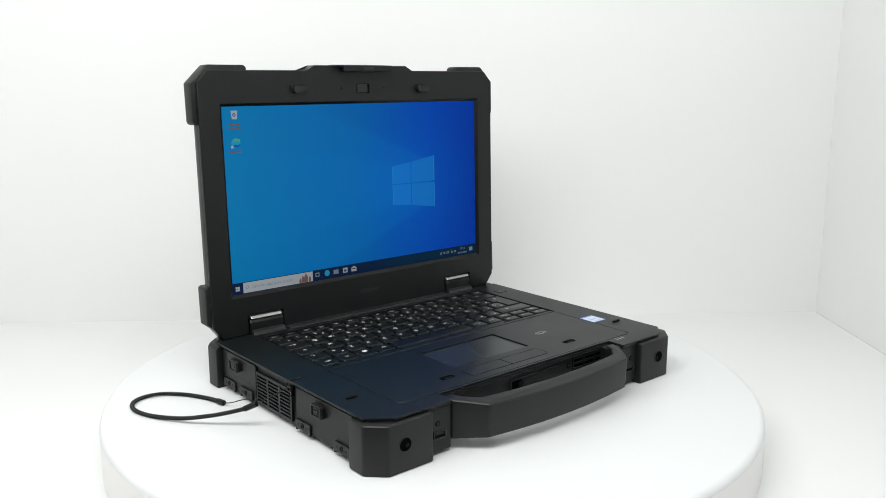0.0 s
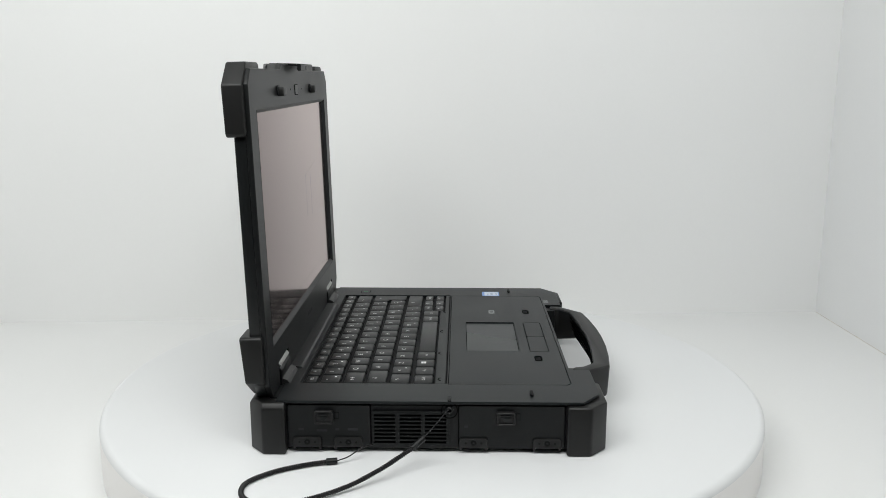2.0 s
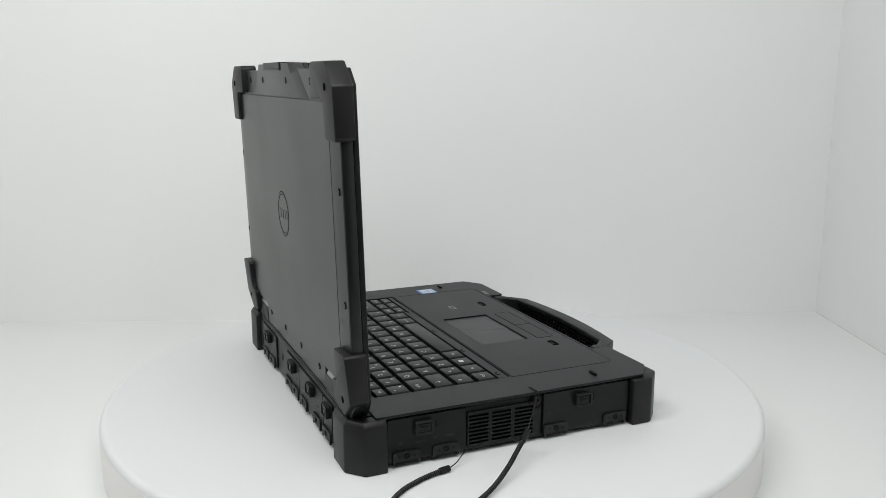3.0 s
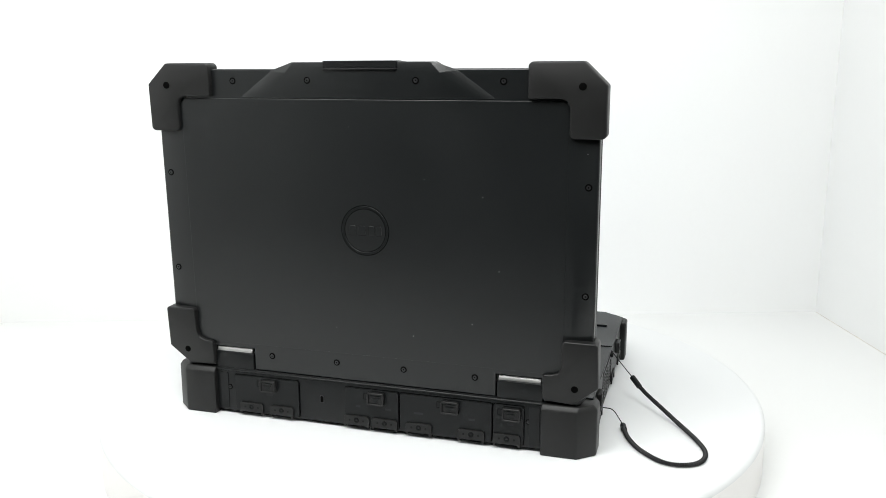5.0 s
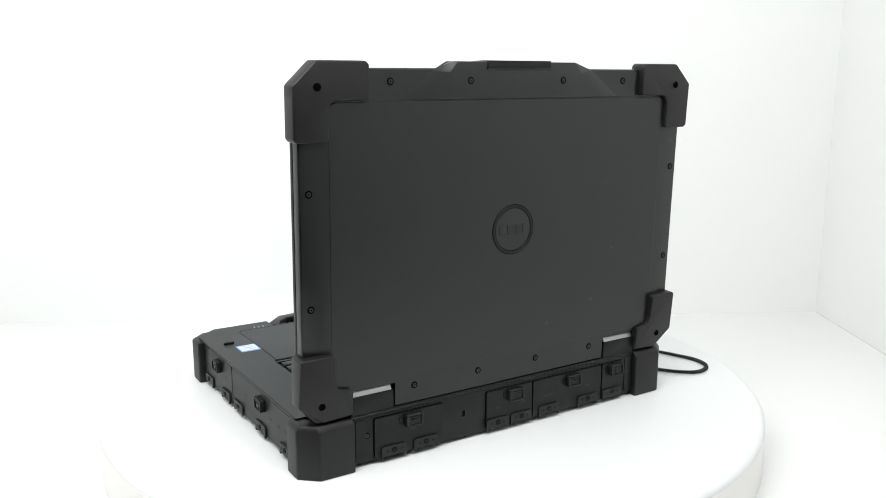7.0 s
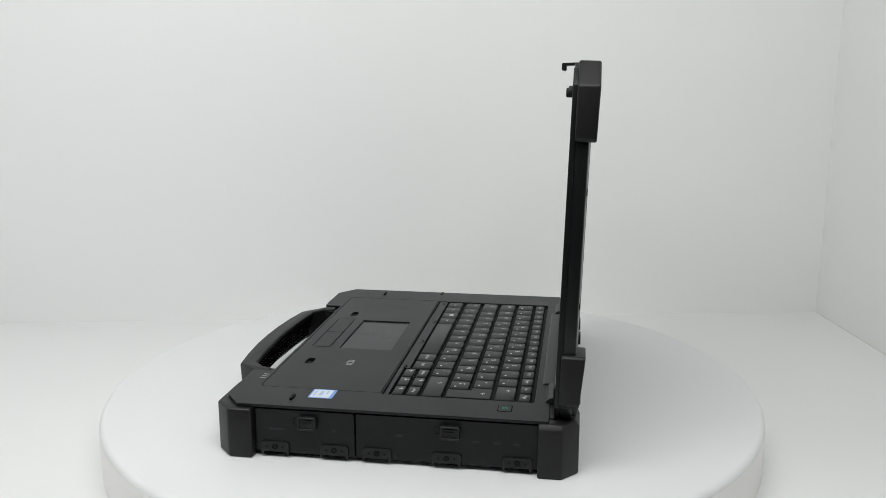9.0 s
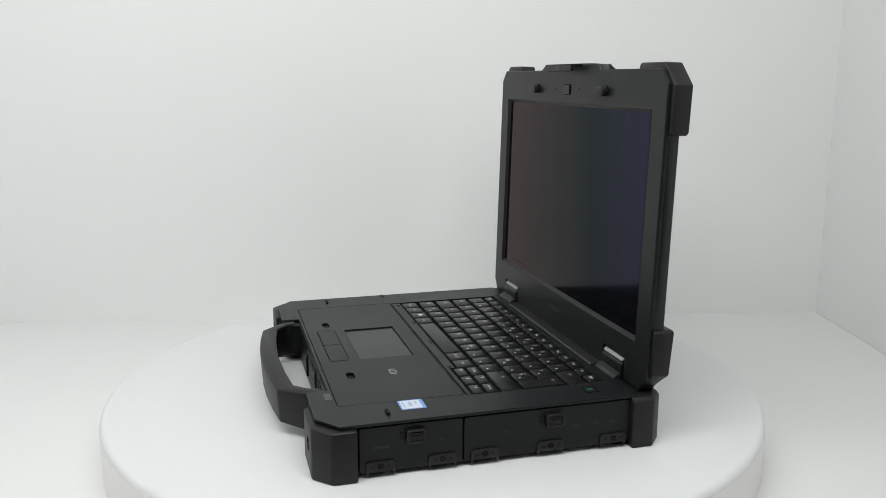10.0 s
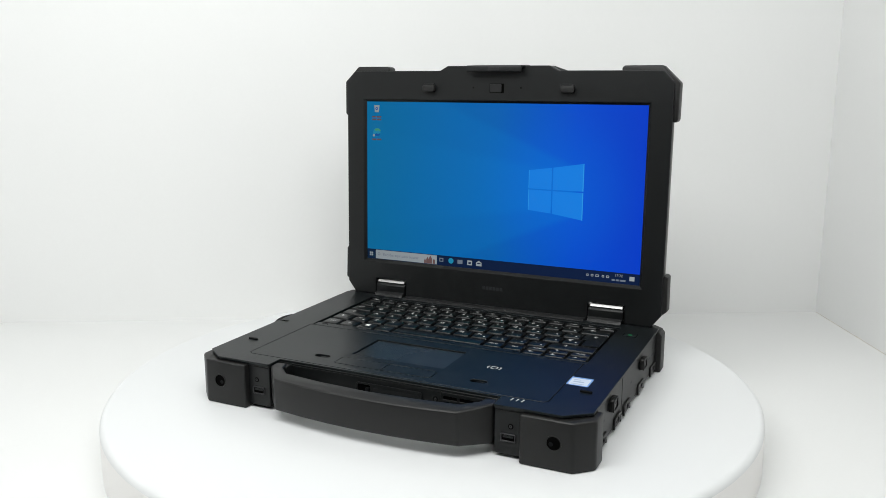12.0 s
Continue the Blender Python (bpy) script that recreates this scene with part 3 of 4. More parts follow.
def build_ports():
    # left side
    port_door("x", -175.2, -1, -82, -17.5, 5, 38.6, [-46], [-32.7, -64.5], [(-28, 19, 4), (-44, 18, 8), (-56, 19, 3), (-68, 19, 8)])
    port_door("x", -175.2, -1, -231, -149, 5, 38.8, [-185.4], [-160.8, -217.2], [(-155, 22, 3)])
    slots = [rect(-140 + c * 19.6, -123.4 + c * 19.6, 8.0 + r * 3.1, 9.9 + r * 3.1, 0.4, 2) for c in range(3) for r in range(8)]
    v = part("side_vent", prism(rect(-142.5, -83, 6.0, 34.2, 1.2, 2), -175.0, -177.2, "x", 0.3, holes=slots, segments=1), PORT, laptop)
    # near-black sheet painted as the shade inside the vent slots
    part("vent_shade", prism(rect(-141.5, -84, 7, 33.4), -175.1, -175.4, "x"), DARK, v)
    # right side
    port_door("x", 175.2, 1, -231, -152.6, 5, 38.9, [-189], [-215.2, -168.7], [(-214, 23, 12), (-169, 24, 3)])
    port_door("x", 175.2, 1, -152.4, -16, 5, 38.9, [-80.6], [-136, -83.2, -31.1], [(-119, 24, 5), (-62, 23, 5), (-46, 23, 5), (-32, 23, 5)])
    # back
    port_door("y", 7.8, 1, 63, 124, 5, 36.2, [90.7], [107.6, 79.4], [(90.7, 21.5, 6)])
    port_door("y", 7.8, 1, -25.4, 22, 5, 36.2, [-6.3], [11.2, -13.2], [(10, 21, 4), (-16, 21, 5)])
    port_door("y", 7.8, 1, -102.6, -25.6, 5, 36.2, [-68.7], [-42.4, -85.8], [(-42, 21, 8), (-86, 21, 5)])
    port_door("y", 7.8, 1, -128, -102.8, 5, 36.2, [-118.2], [-114.5], [(-117, 21, 5)])
    part("lock_slot", prism(rect(41, 45, 19.2, 26.0, 1.2, 3), 7.9, 8.3, "y", 0, holes=[rect(41.7, 44.3, 19.9, 25.3, 0.9, 3)]), SCREW, laptop)
    # flat near-black patch for the shade in the lock slot
    part("lock_hole_shade", prism(rect(41.5, 44.5, 19.7, 25.5, 0.9, 3), 7.9, 8.15, "y"), DARK, laptop)
    for x in (129, -131):
        screw(x, 8.0, 24.2, "y", 1, 2.4, laptop)
    for x in (134.5, -135.5):
        part("rear_plate", prism(rect(x - 4.2, x + 4.2, 5, 37, 0.8, 2), 7.8, 8.6, "y", 0.2), PORT, laptop)


def build_keys():
    shapes = {}

    def key(x0, x1, y, h, text):
        w = round(x1 - x0 - 2.5, 2)
        if (w, h) not in shapes:
            bm = bmesh.new()
            top = [bm.verts.new((sx * (w / 2 - 0.8), sy * (h / 2 - 0.8), 42.2)) for sx, sy in ((-1, -1), (1, -1), (1, 1), (-1, 1))]
            low = [bm.verts.new((sx * w / 2, sy * h / 2, 39.9)) for sx, sy in ((-1, -1), (1, -1), (1, 1), (-1, 1))]
            bm.faces.new(top)
            bm.faces.new(low[::-1])
            for i in range(4):
                bm.faces.new((low[i], low[(i + 1) % 4], top[(i + 1) % 4], top[i]))
            soften(bm, 0.5, 2)
            shapes[(w, h)] = mesh_of("key", bm, KEY)
        ob = new("key", shapes[(w, h)])
        ob.parent = laptop
        ob.location = ((x0 + x1) / 2000, y / 1000, 0)
        if text == "#":
            bm = bmesh.new()
            for sx, sy in ((0, 0), (1, 0), (0, 1), (1, 1)):
                block(-2.4 + sx * 2.4, -0.2 + sx * 2.4, -0.6 + sy * 2.2, 1.4 + sy * 2.2, 42.2, 42.3, 0, bm=bm)
            part("legend", bm, LEGEND, ob)
        elif text:
            bm = bmesh.new()
            bm.from_mesh(WORDS[text])
            off = (0, 0) if len(text) > 1 else (-w * 0.16, h * 0.10)
            if h < 9 or len(text) > 2:
                off = (0, 0)
            bm.transform(Matrix.Translation((off[0], off[1], 42.27)))
            part("legend", bm, LEGEND, ob)
            if len(text) == 1 and h > 12 and text not in "QWRTYASDFGHJKLZXCVBN\u2190\u2191\u2193\u2194":
                part("side_legend", block(w * 0.18, w * 0.18 + 1.6, -h * 0.26, -h * 0.26 + 1.6, 42.2, 42.28, 0), LEGEND, ob)

    for y, h, row in ROWS:
        x = LEFT
        for w, c in row:
            key(x, x + w, y, h, c)
            x += w
    for i, pair in enumerate(CLUSTER):
        x = 79.6 + i * 20.5
        for j, c in enumerate(pair):
            key(x, x + 20.5, -116.6 - j * 11.8, 9.6, c)
    # the tall stepped return key over two rows
    x0 = LEFT + 26.2 + 12 * UNIT + 1.2
    x1 = LEFT + 31.0 + 12 * UNIT + 1.2
    enter = prism([(x1, -90.3), (RIGHT - 1.2, -90.3), (RIGHT - 1.2, -55.4), (x0, -55.4), (x0, -71.6), (x1, -71.6)], 39.9, 42.2, "z", 0.6)
    ob = part("key", enter, KEY, laptop)
    bm = bmesh.new()
    bm.from_mesh(WORDS["\u2190"])
    bm.transform(Matrix.Translation(((x0 + RIGHT) / 2, -62.0, 42.27)))
    part("legend", bm, LEGEND, ob)


def build_lid():
    notch = lambda s: [(s * 142.5, 2), (s * 142.5, 20.5), (s * 104.5, 20.5), (s * 104.5, 2)]
    outline = [(-169, 1.5), (-178.8, 14), (-178.8, 240), (-168.5, 251), (-65, 251), (-56, 256), (56, 256), (65, 251), (168.5, 251), (178.8, 240), (178.8, 14), (169, 1.5)]
    low = outline[-1:] + notch(1) + notch(-1)[::-1] + outline[:1]
    pts = outline[1:-1] + low
    part("lid_shell", prism([(x * 0.9985, v) for x, v in pts], -1.3, 7.4, "y", 0.9), LIDBACK, laptop, "", LID)
    hole = rect(-157.7, 157.7, 39.3, 220.5)
    part("bezel", prism(pts, -5.4, -1.25, "y", 0.8, holes=[hole]), SHELL, laptop, "", LID)
    bevel = bmesh.new()
    loops = [[bevel.verts.new((x, y, z)) for x, z in rect(-hw, hw, z0, z1)] for y, hw, z0, z1 in ((-5.5, 157.9, 39.1, 220.7), (-2.6, 155.4, 41.8, 218.2), (-2.0, 155.4, 41.8, 218.2), (-2.0, 157.9, 39.1, 220.7))]
    for i in range(4):
        for j in range(4):
            p, q = loops[i], loops[(i + 1) % 4]
            bevel.faces.new((p[j], p[(j + 1) % 4], q[(j + 1) % 4], q[j]))
    bmesh.ops.recalc_face_normals(bevel, faces=bevel.faces)
    part("screen_surround", bevel, SHELL, laptop, "", LID)
    for s in (-1, 1):
        rail = [(s * 155.5, 8.2), (s * 155.5, 8.75), (s * 160, 8.72), (s * 177.4, 7.6), (s * 178.5, 6.9), (s * 178.5, 6.4), (s * 155.5, 6.4)]
        part("side_rail", prism(rail, 22, 244, "z", 0.25), LIDBACK, laptop, "", LID)
    # back: raised field with round corners, and the swell round the catch
    part("lid_field", prism(rect(-156.6, 156.6, 25.0, 228.4, 6, 4), 7.3, 9.0, "y", 0.35), LIDBACK, laptop, "", LID)
    swell = bmesh.new()
    a = [swell.verts.new(p) for p in ((-55, 10.5, 256), (55, 10.5, 256), (62, 10.2, 248), (81, 9.0, 229.2), (-81, 9.0, 229.2), (-62, 10.2, 248))]
    b = [swell.verts.new(p) for p in ((-57, 7.0, 256.2), (57, 7.0, 256.2), (76, 7.2, 250), (106, 7.2, 228.9), (-106, 7.2, 228.9), (-76, 7.2, 250))]
    swell.faces.new(a)
    swell.faces.new(b[::-1])
    for i in range(6):
        swell.faces.new((b[i], b[(i + 1) % 6], a[(i + 1) % 6], a[i]))
    bmesh.ops.recalc_face_normals(swell, faces=swell.faces)
    part("catch_swell", soften(swell, 0.5, 2, 12), LIDBACK, laptop, "", LID)
    # emblem: ring with four plain blocks
    ring = part("emblem_ring", prism(circle(0, 128, 19.3, 56), 8.85, 9.3, "y", 0.2, holes=[circle(0, 128, 17.4, 56)], segments=1), KEY, laptop, "black raised ring emblem", LID)
    for a, b in ((20.0, 19.2), (17.5, 16.8)):
        # flat near-black rings painting grooves beside the emblem ring
        part("emblem_groove_shade", prism(circle(0, 128, a, 56), 8.9, 9.04, "y", 0, holes=[circle(0, 128, b, 56)]), DARK, ring, "", LID)
    for x, w in ((-10.6, 5.4), (-2.6, 5.8), (5.4, 4.6), (11.4, 4.6)):
        part("emblem_block", prism(rect(-x - w / 2, -x + w / 2, 124.2, 131.8, 1.0, 2), 8.85, 9.35, "y", 0.2, segments=1), LIDBACK, ring, "", LID)
        part("emblem_seam", prism(rect(-x - w / 2 - 0.25, -x + w / 2 + 0.25, 123.95, 132.05, 1.2, 2), 8.9, 9.04, "y"), DARK, ring, "", LID)
    for x, v in ((109, 242), (43.6, 242.6), (171.4, 168), (171.4, 87.6), (87.8, 15.7), (29, 16.0)):
        for s in (-1, 1):
            screw(s * x, {43.6: 9.75, 171.4: 8.0}.get(x, 7.5), v, "y", 1, 2.7, laptop, LID)
    # rubber corners
    top = [(183.3, 239.5), (166.5, 255.8), (130, 255.8), (127.6, 253.6), (127.6, 230.2), (151, 230.2), (155.5, 228.6), (157.4, 224), (157.4, 204.4), (159.4, 202.4), (181.1, 202.4), (183.3, 204.6)]
    foot = [(182.6, 52.0), (180.6, 53.6), (157.6, 53.6), (155.6, 51.6), (155.6, 34), (153.6, 28), (148, 25.6), (143, 25.6), (141.2, 24), (141.2, 6.2), (143, 4.4), (165, 3.0), (183.4, 18.0)]
    for s in (1, -1):
        for pts, w0, w1 in ((top, -2.2, 12.4), (foot, -2.4, 12.4)):
            q = [(s * x, v) for x, v in pts]
            bm = prism(q if s == 1 else q[::-1], w0, w1, "y")
            for vert in bm.verts:
                if vert.co.y > 0:
                    vert.co.y += min(vert.co.z - 203, 38) * 0.018 - max(0, vert.co.z - 241) * 0.03 if pts is top else (vert.co.z - 17) * 0.07 - 0.4
            ob = part("lid_bumper", soften(bm, 1.6, 3), RUBBER, laptop, "black rubber lid corner bumper", LID)
            cy = 238.7 if pts is top else 16.2
            # near-black disc instead of a bored hole, its shade painted
            part("bumper_hole_shade", prism(circle(s * 166, cy, 2.7, 16), w1 - 0.3, w1 + (0.85 if pts is top else -0.2), "y"), DARK, ob, "", LID)
    # hinges
    for s in (-1, 1):
        x0, x1 = sorted((s * 105.2, s * 141.8))
        h = part("hinge", prism([(-7.2, 41.2), (-7.2, 53.5), (-5.4, 56.0), (6.2, 55.6), (7.4, 55.0), (7.4, 41.5), (5, 40)], x0 + 0.4, x1 - 0.4, "x", 0.8), PORT, laptop, "black painted hinge block")
        part("hinge_cap", prism([(-6.4, 56.8), (-4.4, 59.4), (5.0, 59.4), (7.0, 55.6)], x0 + 2.0, x1 - 1.2, "x", 0.4), SILVER, h, "bright satin metal hinge cap")
        part("hinge_foot", prism([(-13.5, 42.2), (-11.0, 45.0), (-7.0, 46.6), (-7.0, 41.5), (-13.5, 41.5)], x0 + 1.0, x1 - 1.0, "x", 0.7), HINGE, h)
    # top catch
    c = part("lid_catch", prism([(-16.6, 254.2), (-16.2, 255.8), (4.0, 257.0), (11.5, 257.0), (11.5, 251.8), (4.0, 252.2), (3.0, 255.4), (-13.4, 253.8), (-13.0, 251.0), (-14.0, 249.4), (-16.4, 249.8)], -29.5, 29.5, "x", 0.4), PORT, laptop, "", LID)
    part("catch_lip", block(-29.6, 29.6, 10.2, 11.9, 250.6, 251.7, 0.25), HINGE, c, "", LID)
    part("catch_pad", block(-6, 6, -16.9, -16.2, 250.6, 254.0, 0.2), HINGE, c, "", LID)
    for s in (-1, 1):
        k = part("lid_buffer", prism(rect(s * 76 - 7.2, s * 76 + 7.2, 229.0, 236.4, 2.8, 4), -11.0, -5.2, "y", 1.2, segments=3), RUBBER, laptop, "small black rubber lid buffer", LID)
        part("buffer_base", prism(rect(s * 76 - 8.6, s * 76 + 5.8, 230.0, 238.0, 2.8, 4), -7.0, -5.3, "y", 0.5), PORT, k, "", LID)
        part("microphone", prism(circle(s * 26.2, 233.8, 0.9, 10), -5.5, -5.3, "y"), DARK, laptop, "", LID)
    # flat near-black patch painting the shade round the shutter
    w = part("webcam_recess_shade", prism(rect(-8.0, 8.0, 228.6, 238.0, 0.8, 2), -5.54, -5.3, "y"), DARK, laptop, "", LID)
    part("webcam_shutter", prism(rect(-7.4, 5.2, 229.2, 237.4, 0.6, 2), -6.1, -5.5, "y", 0.25), HINGE, w, "", LID)
    bm = bmesh.new()
    for i in range(6):
        prism(rect(-11.5 + i * 4.0, -8.6 + i * 4.0, 21.0, 24.6, 0.4, 2), -5.5, -5.35, "y", bm=bm)
    part("model_print", bm, FAINT, laptop, "faint grey printed bars on the bezel", LID)


def build_screen():
    W = -2.4
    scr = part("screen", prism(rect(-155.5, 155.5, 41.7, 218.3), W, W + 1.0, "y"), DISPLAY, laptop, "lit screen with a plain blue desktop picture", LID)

    def flat(name, pts, mat, lift=0.12, holes=(), label=""):
        return part(name, prism(pts, W - lift * 0.3, W - lift * 0.3 + 0.012, "y", 0, holes=holes), mat, scr, label, LID)

    # window sign of four panes in perspective
    for q in ([(37.0, 132.2), (61.0, 132.0), (61.0, 154.4), (37.0, 151.0)], [(62.4, 132.0), (93.6, 132.0), (93.6, 159.6), (62.4, 154.6)],
              [(37.0, 109.8), (61.0, 107.6), (61.0, 130.8), (37.0, 131.0)], [(62.4, 107.4), (93.6, 102.8), (93.6, 130.4), (62.4, 130.7)]):
        flat("window_pane", q, PANE_G)
    for q in ([(93.6, 132.0), (94.6, 132.0), (94.6, 159.8), (93.6, 159.6)], [(93.6, 102.8), (94.6, 102.6), (94.6, 130.4), (93.6, 130.4)],
              [(36.4, 132.2), (37.0, 132.2), (37.0, 151.0), (36.4, 151.0)], [(36.4, 109.8), (37.0, 109.8), (37.0, 131.0), (36.4, 131.0)]):
        flat("pane_edge", q, EDGE_G)
    flat("taskbar", rect(-155.4, 155.4, 41.8, 53.0), TASK, 0.10)
    flat("search_box", rect(-144.5, -67.5, 42.4, 52.4), UI_W, 0.18)
    start = bmesh.new()
    for sx, sy in ((0, 0), (1, 0), (0, 1), (1, 1)):
        prism(rect(-152.4 + sx * 2.3, -150.4 + sx * 2.3, 45.2 + sy * 2.3, 47.2 + sy * 2.3), W - 0.075, W - 0.065, "y", bm=start)
    part("start_sign", start, UI_W, scr, "", LID)
    flat("search_glass", circle(-140.4, 47.8, 1.7, 14), UI_G, 0.24, [circle(-140.4, 47.8, 1.1, 14)])
    bm = bmesh.new()
    bm.from_mesh(SEARCH)
    bm.transform(Matrix.Translation((-112.5, W - 0.09, 47.4)) @ Matrix.Rotation(radians(90), 4, "X"))
    part("search_print", bm, UI_G, scr, "", LID)
    deco = bmesh.new()
    for x, w, h in ((-82, 2.4, 5), (-79, 3.0, 7.5), (-75.4, 4.2, 9), (-71, 2.6, 6)):
        prism([(x - w / 2, 42.6), (x + w / 2, 42.6), (x + w / 2, 42.6 + h * 0.6), (x, 42.6 + h), (x - w / 2, 42.6 + h * 0.6)], W - 0.075, W - 0.065, "y", bm=deco)
    part("search_picture", deco, UI_R, scr, "", LID)
    flat("task_icon", rect(-64.4, -59.6, 46.0, 50.2), UI_G, 0.2, [rect(-63.4, -60.6, 47.0, 49.2)])
    flat("task_icon", circle(-50.4, 48.0, 3.1, 18), UI_T, 0.2)
    flat("task_icon", rect(-42.6, -36.6, 45.6, 50.0, 0.4, 2), UI_G, 0.2)
    flat("task_icon", rect(-31.0, -25.4, 45.2, 50.4, 0.5, 2), UI_W, 0.2, [rect(-29.6, -26.8, 46.4, 48.6)])
    flat("task_icon", [(-20.6, 45.2), (-14.2, 45.2), (-14.2, 49.0), (-17.4, 51.0), (-20.6, 49.0)], UI_W, 0.2, [rect(-19.4, -15.4, 47.6, 48.6)])
    for x, w in ((102.4, 2.2), (107.2, 2.6), (112.4, 3.6), (118.4, 2.4), (123.2, 3.0)):
        flat("tray_icon", rect(x - w / 2, x + w / 2, 46.6, 49.0, 0.4, 2), UI_W, 0.2, [rect(x - w / 2 + 0.6, x + w / 2 - 0.6, 47.2, 48.4)])
    bm = bmesh.new()
    bm.from_mesh(CLOCK)
    bm.transform(Matrix.Translation((134.4, W - 0.07, 49.8)) @ Matrix.Rotation(radians(90), 4, "X"))
    part("clock_print", bm, UI_W, scr, "", LID)
    bm = bmesh.new()
    for x0, x1 in ((127.4, 130.6), (131.6, 134.6), (135.6, 141.4)):
        prism(rect(x0, x1, 44.2, 46.0), W - 0.075, W - 0.065, "y", bm=bm)
    part("date_print", bm, UI_G, scr, "", LID)
    flat("notice_icon", rect(145.2, 150.2, 45.6, 50.0), UI_W, 0.2)
    # two desktop icons with unreadable captions
    flat("desktop_icon", [(-145.4, 206.6), (-140.6, 206.6), (-139.6, 214.4), (-146.4, 214.4)], UI_W, 0.2)
    flat("bin_mark", circle(-143.2, 210.6, 1.7, 12), UI_B, 0.26, [circle(-143.2, 210.6, 0.8, 10)])
    flat("desktop_icon", circle(-143.0, 184.6, 4.6, 24), UI_T, 0.2)
    arc = [radians(20 + 14 * i) for i in range(10)]
    flat("icon_crest", [(-142.4 + 4.6 * math.cos(a), 185.6 + 3.4 * math.sin(a)) for a in arc] + [(-141.6 + 2.6 * math.cos(a), 184.4 + 2.2 * math.sin(a)) for a in reversed(arc)], UI_N, 0.26)
    flat("icon_trough", [(-142.6 + 4.2 * math.cos(a), 184.2 - 3.8 * math.sin(a)) for a in reversed(arc)] + [(-141.4 + 2.6 * math.cos(a), 184.6 - 1.6 * math.sin(a)) for a in arc], UI_B, 0.3)
    flat("shortcut_mark", rect(-148.0, -145.6, 180.0, 182.4), UI_W, 0.34)
    for v in (201.6, 198.6, 176.8):
        bm = prism(rect(-149.0, -144.2, v - 0.8, v + 0.8), W - 0.06, W - 0.05, "y")
        prism(rect(-143.4, -137.4, v - 0.8, v + 0.8), W - 0.06, W - 0.05, "y", bm=bm)
        part("icon_caption", bm, UI_R, scr, "", LID)


def build_handle():
    outer = [(-103.4, -247), (-103.4, -257), (-84, -280.5), (-56, -284.4), (-28, -286.8), (0, -287.6), (28, -286.8), (56, -284.4), (84, -280.5), (103.4, -257), (103.4, -247)]
    inner = [(93.5, -247), (91, -256), (80, -266), (45, -269.6), (0, -271.6), (-45, -269.6), (-80, -266), (-91, -256), (-93.5, -247)]
    bm = prism(outer + inner, 10.5, 41.4, "z", 0)
    for v in bm.verts:
        if v.co.y > -262 and v.co.z < 20:
            v.co.z -= 2.0
    # the grip dips a little in front and its foot slopes inwards
    for v in bm.verts:
        if v.co.y < -262:
            if v.co.z < 20:
                v.co.y += 1.5 if v.co.y < -275 else -7.5
                v.co.z += 1.0
            else:
                v.co.z -= 1.6 * min(1.0, (-262 - v.co.y) / 18)
    soften(bm, 2.2, 3, 24)
    h = part("carry_handle", bm, RUBBER, laptop, "thick black rubber carry handle")
    dots = bmesh.new()
    for r in range(5):
        for i in range(30):
            x = -78 + i * 5.4 + (r % 2) * 2.7
            y = -266.0 - 5.4 * (1 - (abs(x) / 82) ** 1.15)
            y -= 7.5 * (22.5 - r * 4.4) / 30
            prism(circle(x, 17.5 + r * 4.4, 1.35, 6), y - 0.4, y + 0.9, "y", 0.0, bm=dots)
    tagged(part("grip_studs", dots, DARK, h), kind="stuff")
    for s in (-1, 1):
        part("handle_pivot", block(min(s * 91, s * 103.6), max(s * 91, s * 103.6), -252, -242.6, 13, 39.5, 0.8), PORT, h)


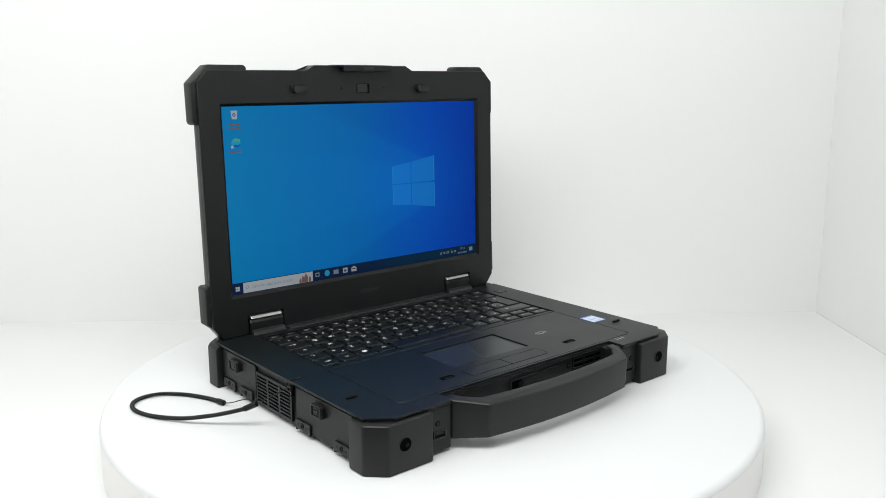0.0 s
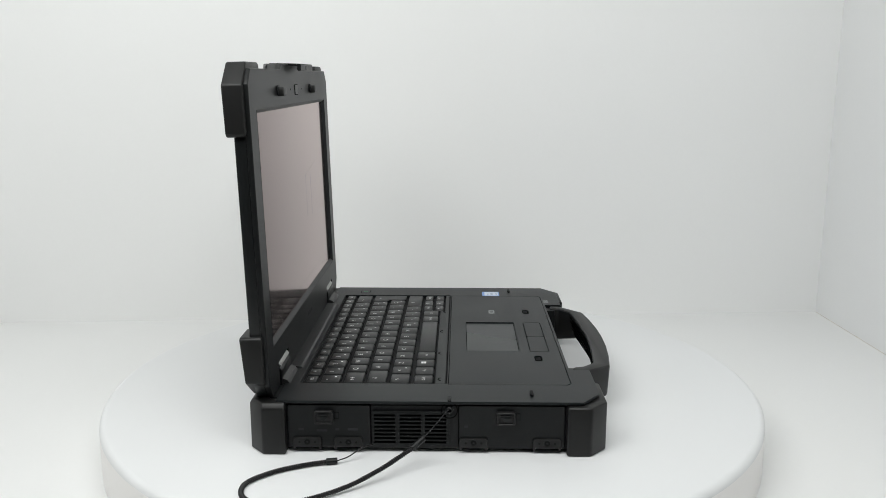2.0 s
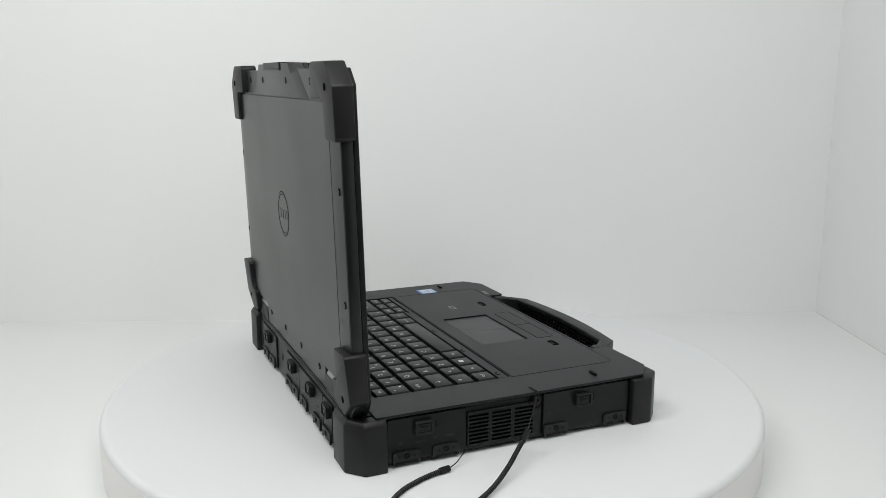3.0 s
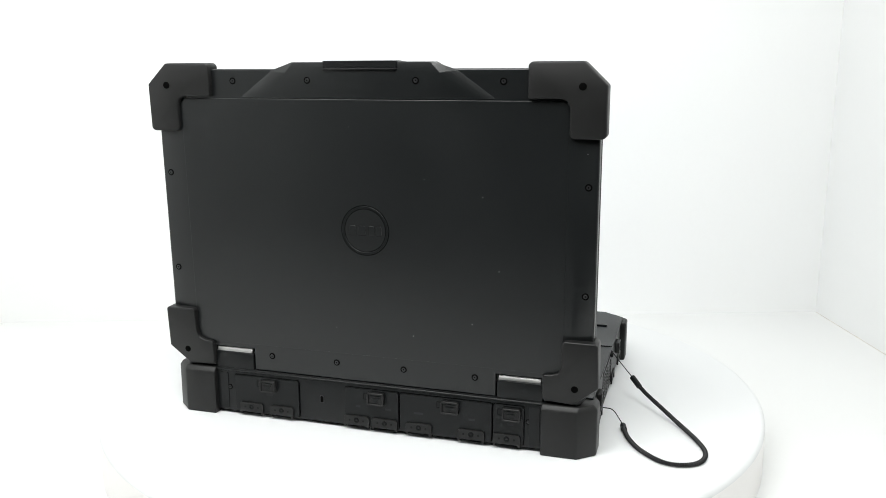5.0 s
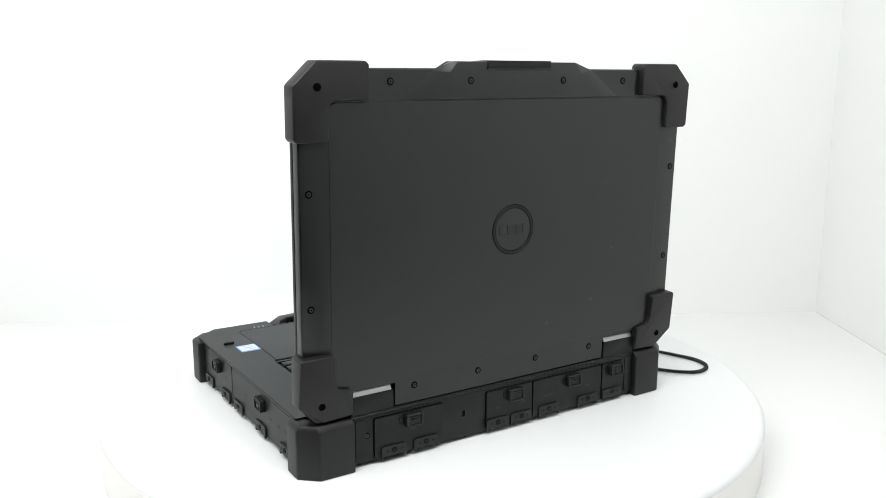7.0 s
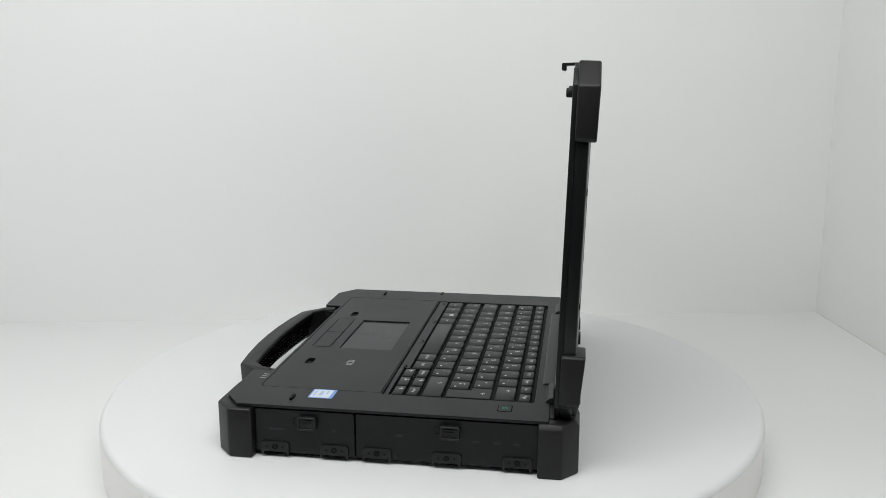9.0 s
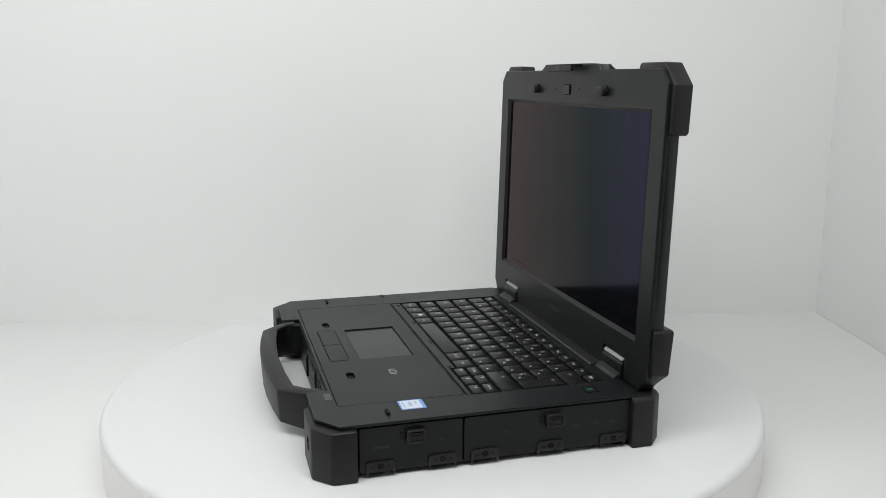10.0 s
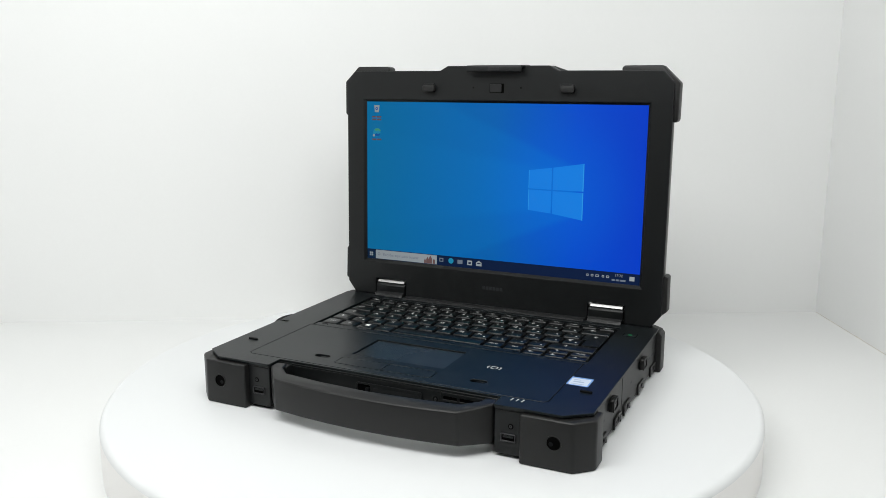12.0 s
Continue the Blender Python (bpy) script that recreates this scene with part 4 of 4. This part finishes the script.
def build_tether():
    a, b = (-198.6, -123.2, 22.0), (-205.5, -115.0, 16.9)
    c, d = (-198.8, -50.5, 2.6), (-197.2, -58.5, 2.6)
    cord = part("tether_cord", tube([b, (-214, -105, 13.0), (-225, -92.5, 9.0), (-241, -71.5, 4.2), (-256, -46, 2.2), (-262.6, -25, 2.1), (-259.5, -8, 2.1), (-248.5, 1.2, 2.1),
                                     (-232, 1.0, 2.1), (-215, -14.5, 2.1), (-204, -34, 2.1), c], 2.0, 8, 0.7, 0.85, 2), CORD, laptop, "black coiled tether cord looped on the platter")
    for p, q in ((a, b), (c, d)):
        p, q = Vector(p), Vector(q)
        part("cord_sleeve", tube([p, p.lerp(q, 0.3), p.lerp(q, 0.7), q], 2.5, 10, 0.0, 2.0), PORT, cord)
    part("cord_string", tube([(-178.6, -142.3, 37.4), (-184.0, -137.0, 33.0), (-191.5, -130.0, 27.2), a], 0.45, 6), CORD, cord)
    part("cord_string", tube([d, (-193.5, -66.5, 4.4), (-186.5, -76.0, 8.2), (-177.0, -82.8, 6.5)], 0.45, 6), CORD, cord)
    part("tether_eye", prism(circle(-142.2, 35.4, 3.0, 18), -176.0, -179.4, "x", 0.5, holes=[circle(-142.2, 35.4, 1.5, 12)], segments=1), PORT, laptop)
    part("eye_seam", prism(circle(-142.2, 35.0, 6.6, 24), -177.0, -177.25, "x", 0, holes=[circle(-142.2, 35.0, 5.8, 24)]), DARK, laptop)
    # flat near-black patch on the deck, painting a notch's shade
    part("tether_notch_shade", prism(rect(-177.6, -166.5, -143.6, -140.8, 0.8, 2), DECK_Z - 0.1, DECK_Z + 0.1), DARK, laptop)
    for i in range(4):
        part("knot", block(-176.8 + i * 2.5, -175.0 + i * 2.5, -143.4, -141.0, DECK_Z + 0.05, DECK_Z + 0.8, 0.3), CORD, laptop)


build_base()
build_base_bumpers()
build_ports()
build_handle()
build_lid()
build_screen()
build_tether()
build_keys()


def motions():
    rows = []
    for t, a in TURN:
        c, s = math.cos(radians(a)), math.sin(radians(a))
        rows.append((t, pose(OFFSET[0] * c - OFFSET[1] * s, OFFSET[0] * s + OFFSET[1] * c, 0, 0, 0, a)))
    walk(laptop, rows)
    walk(turntable, [(t, pose(0, 0, 0, 0, 0, a)) for t, a in TURN])


motions()
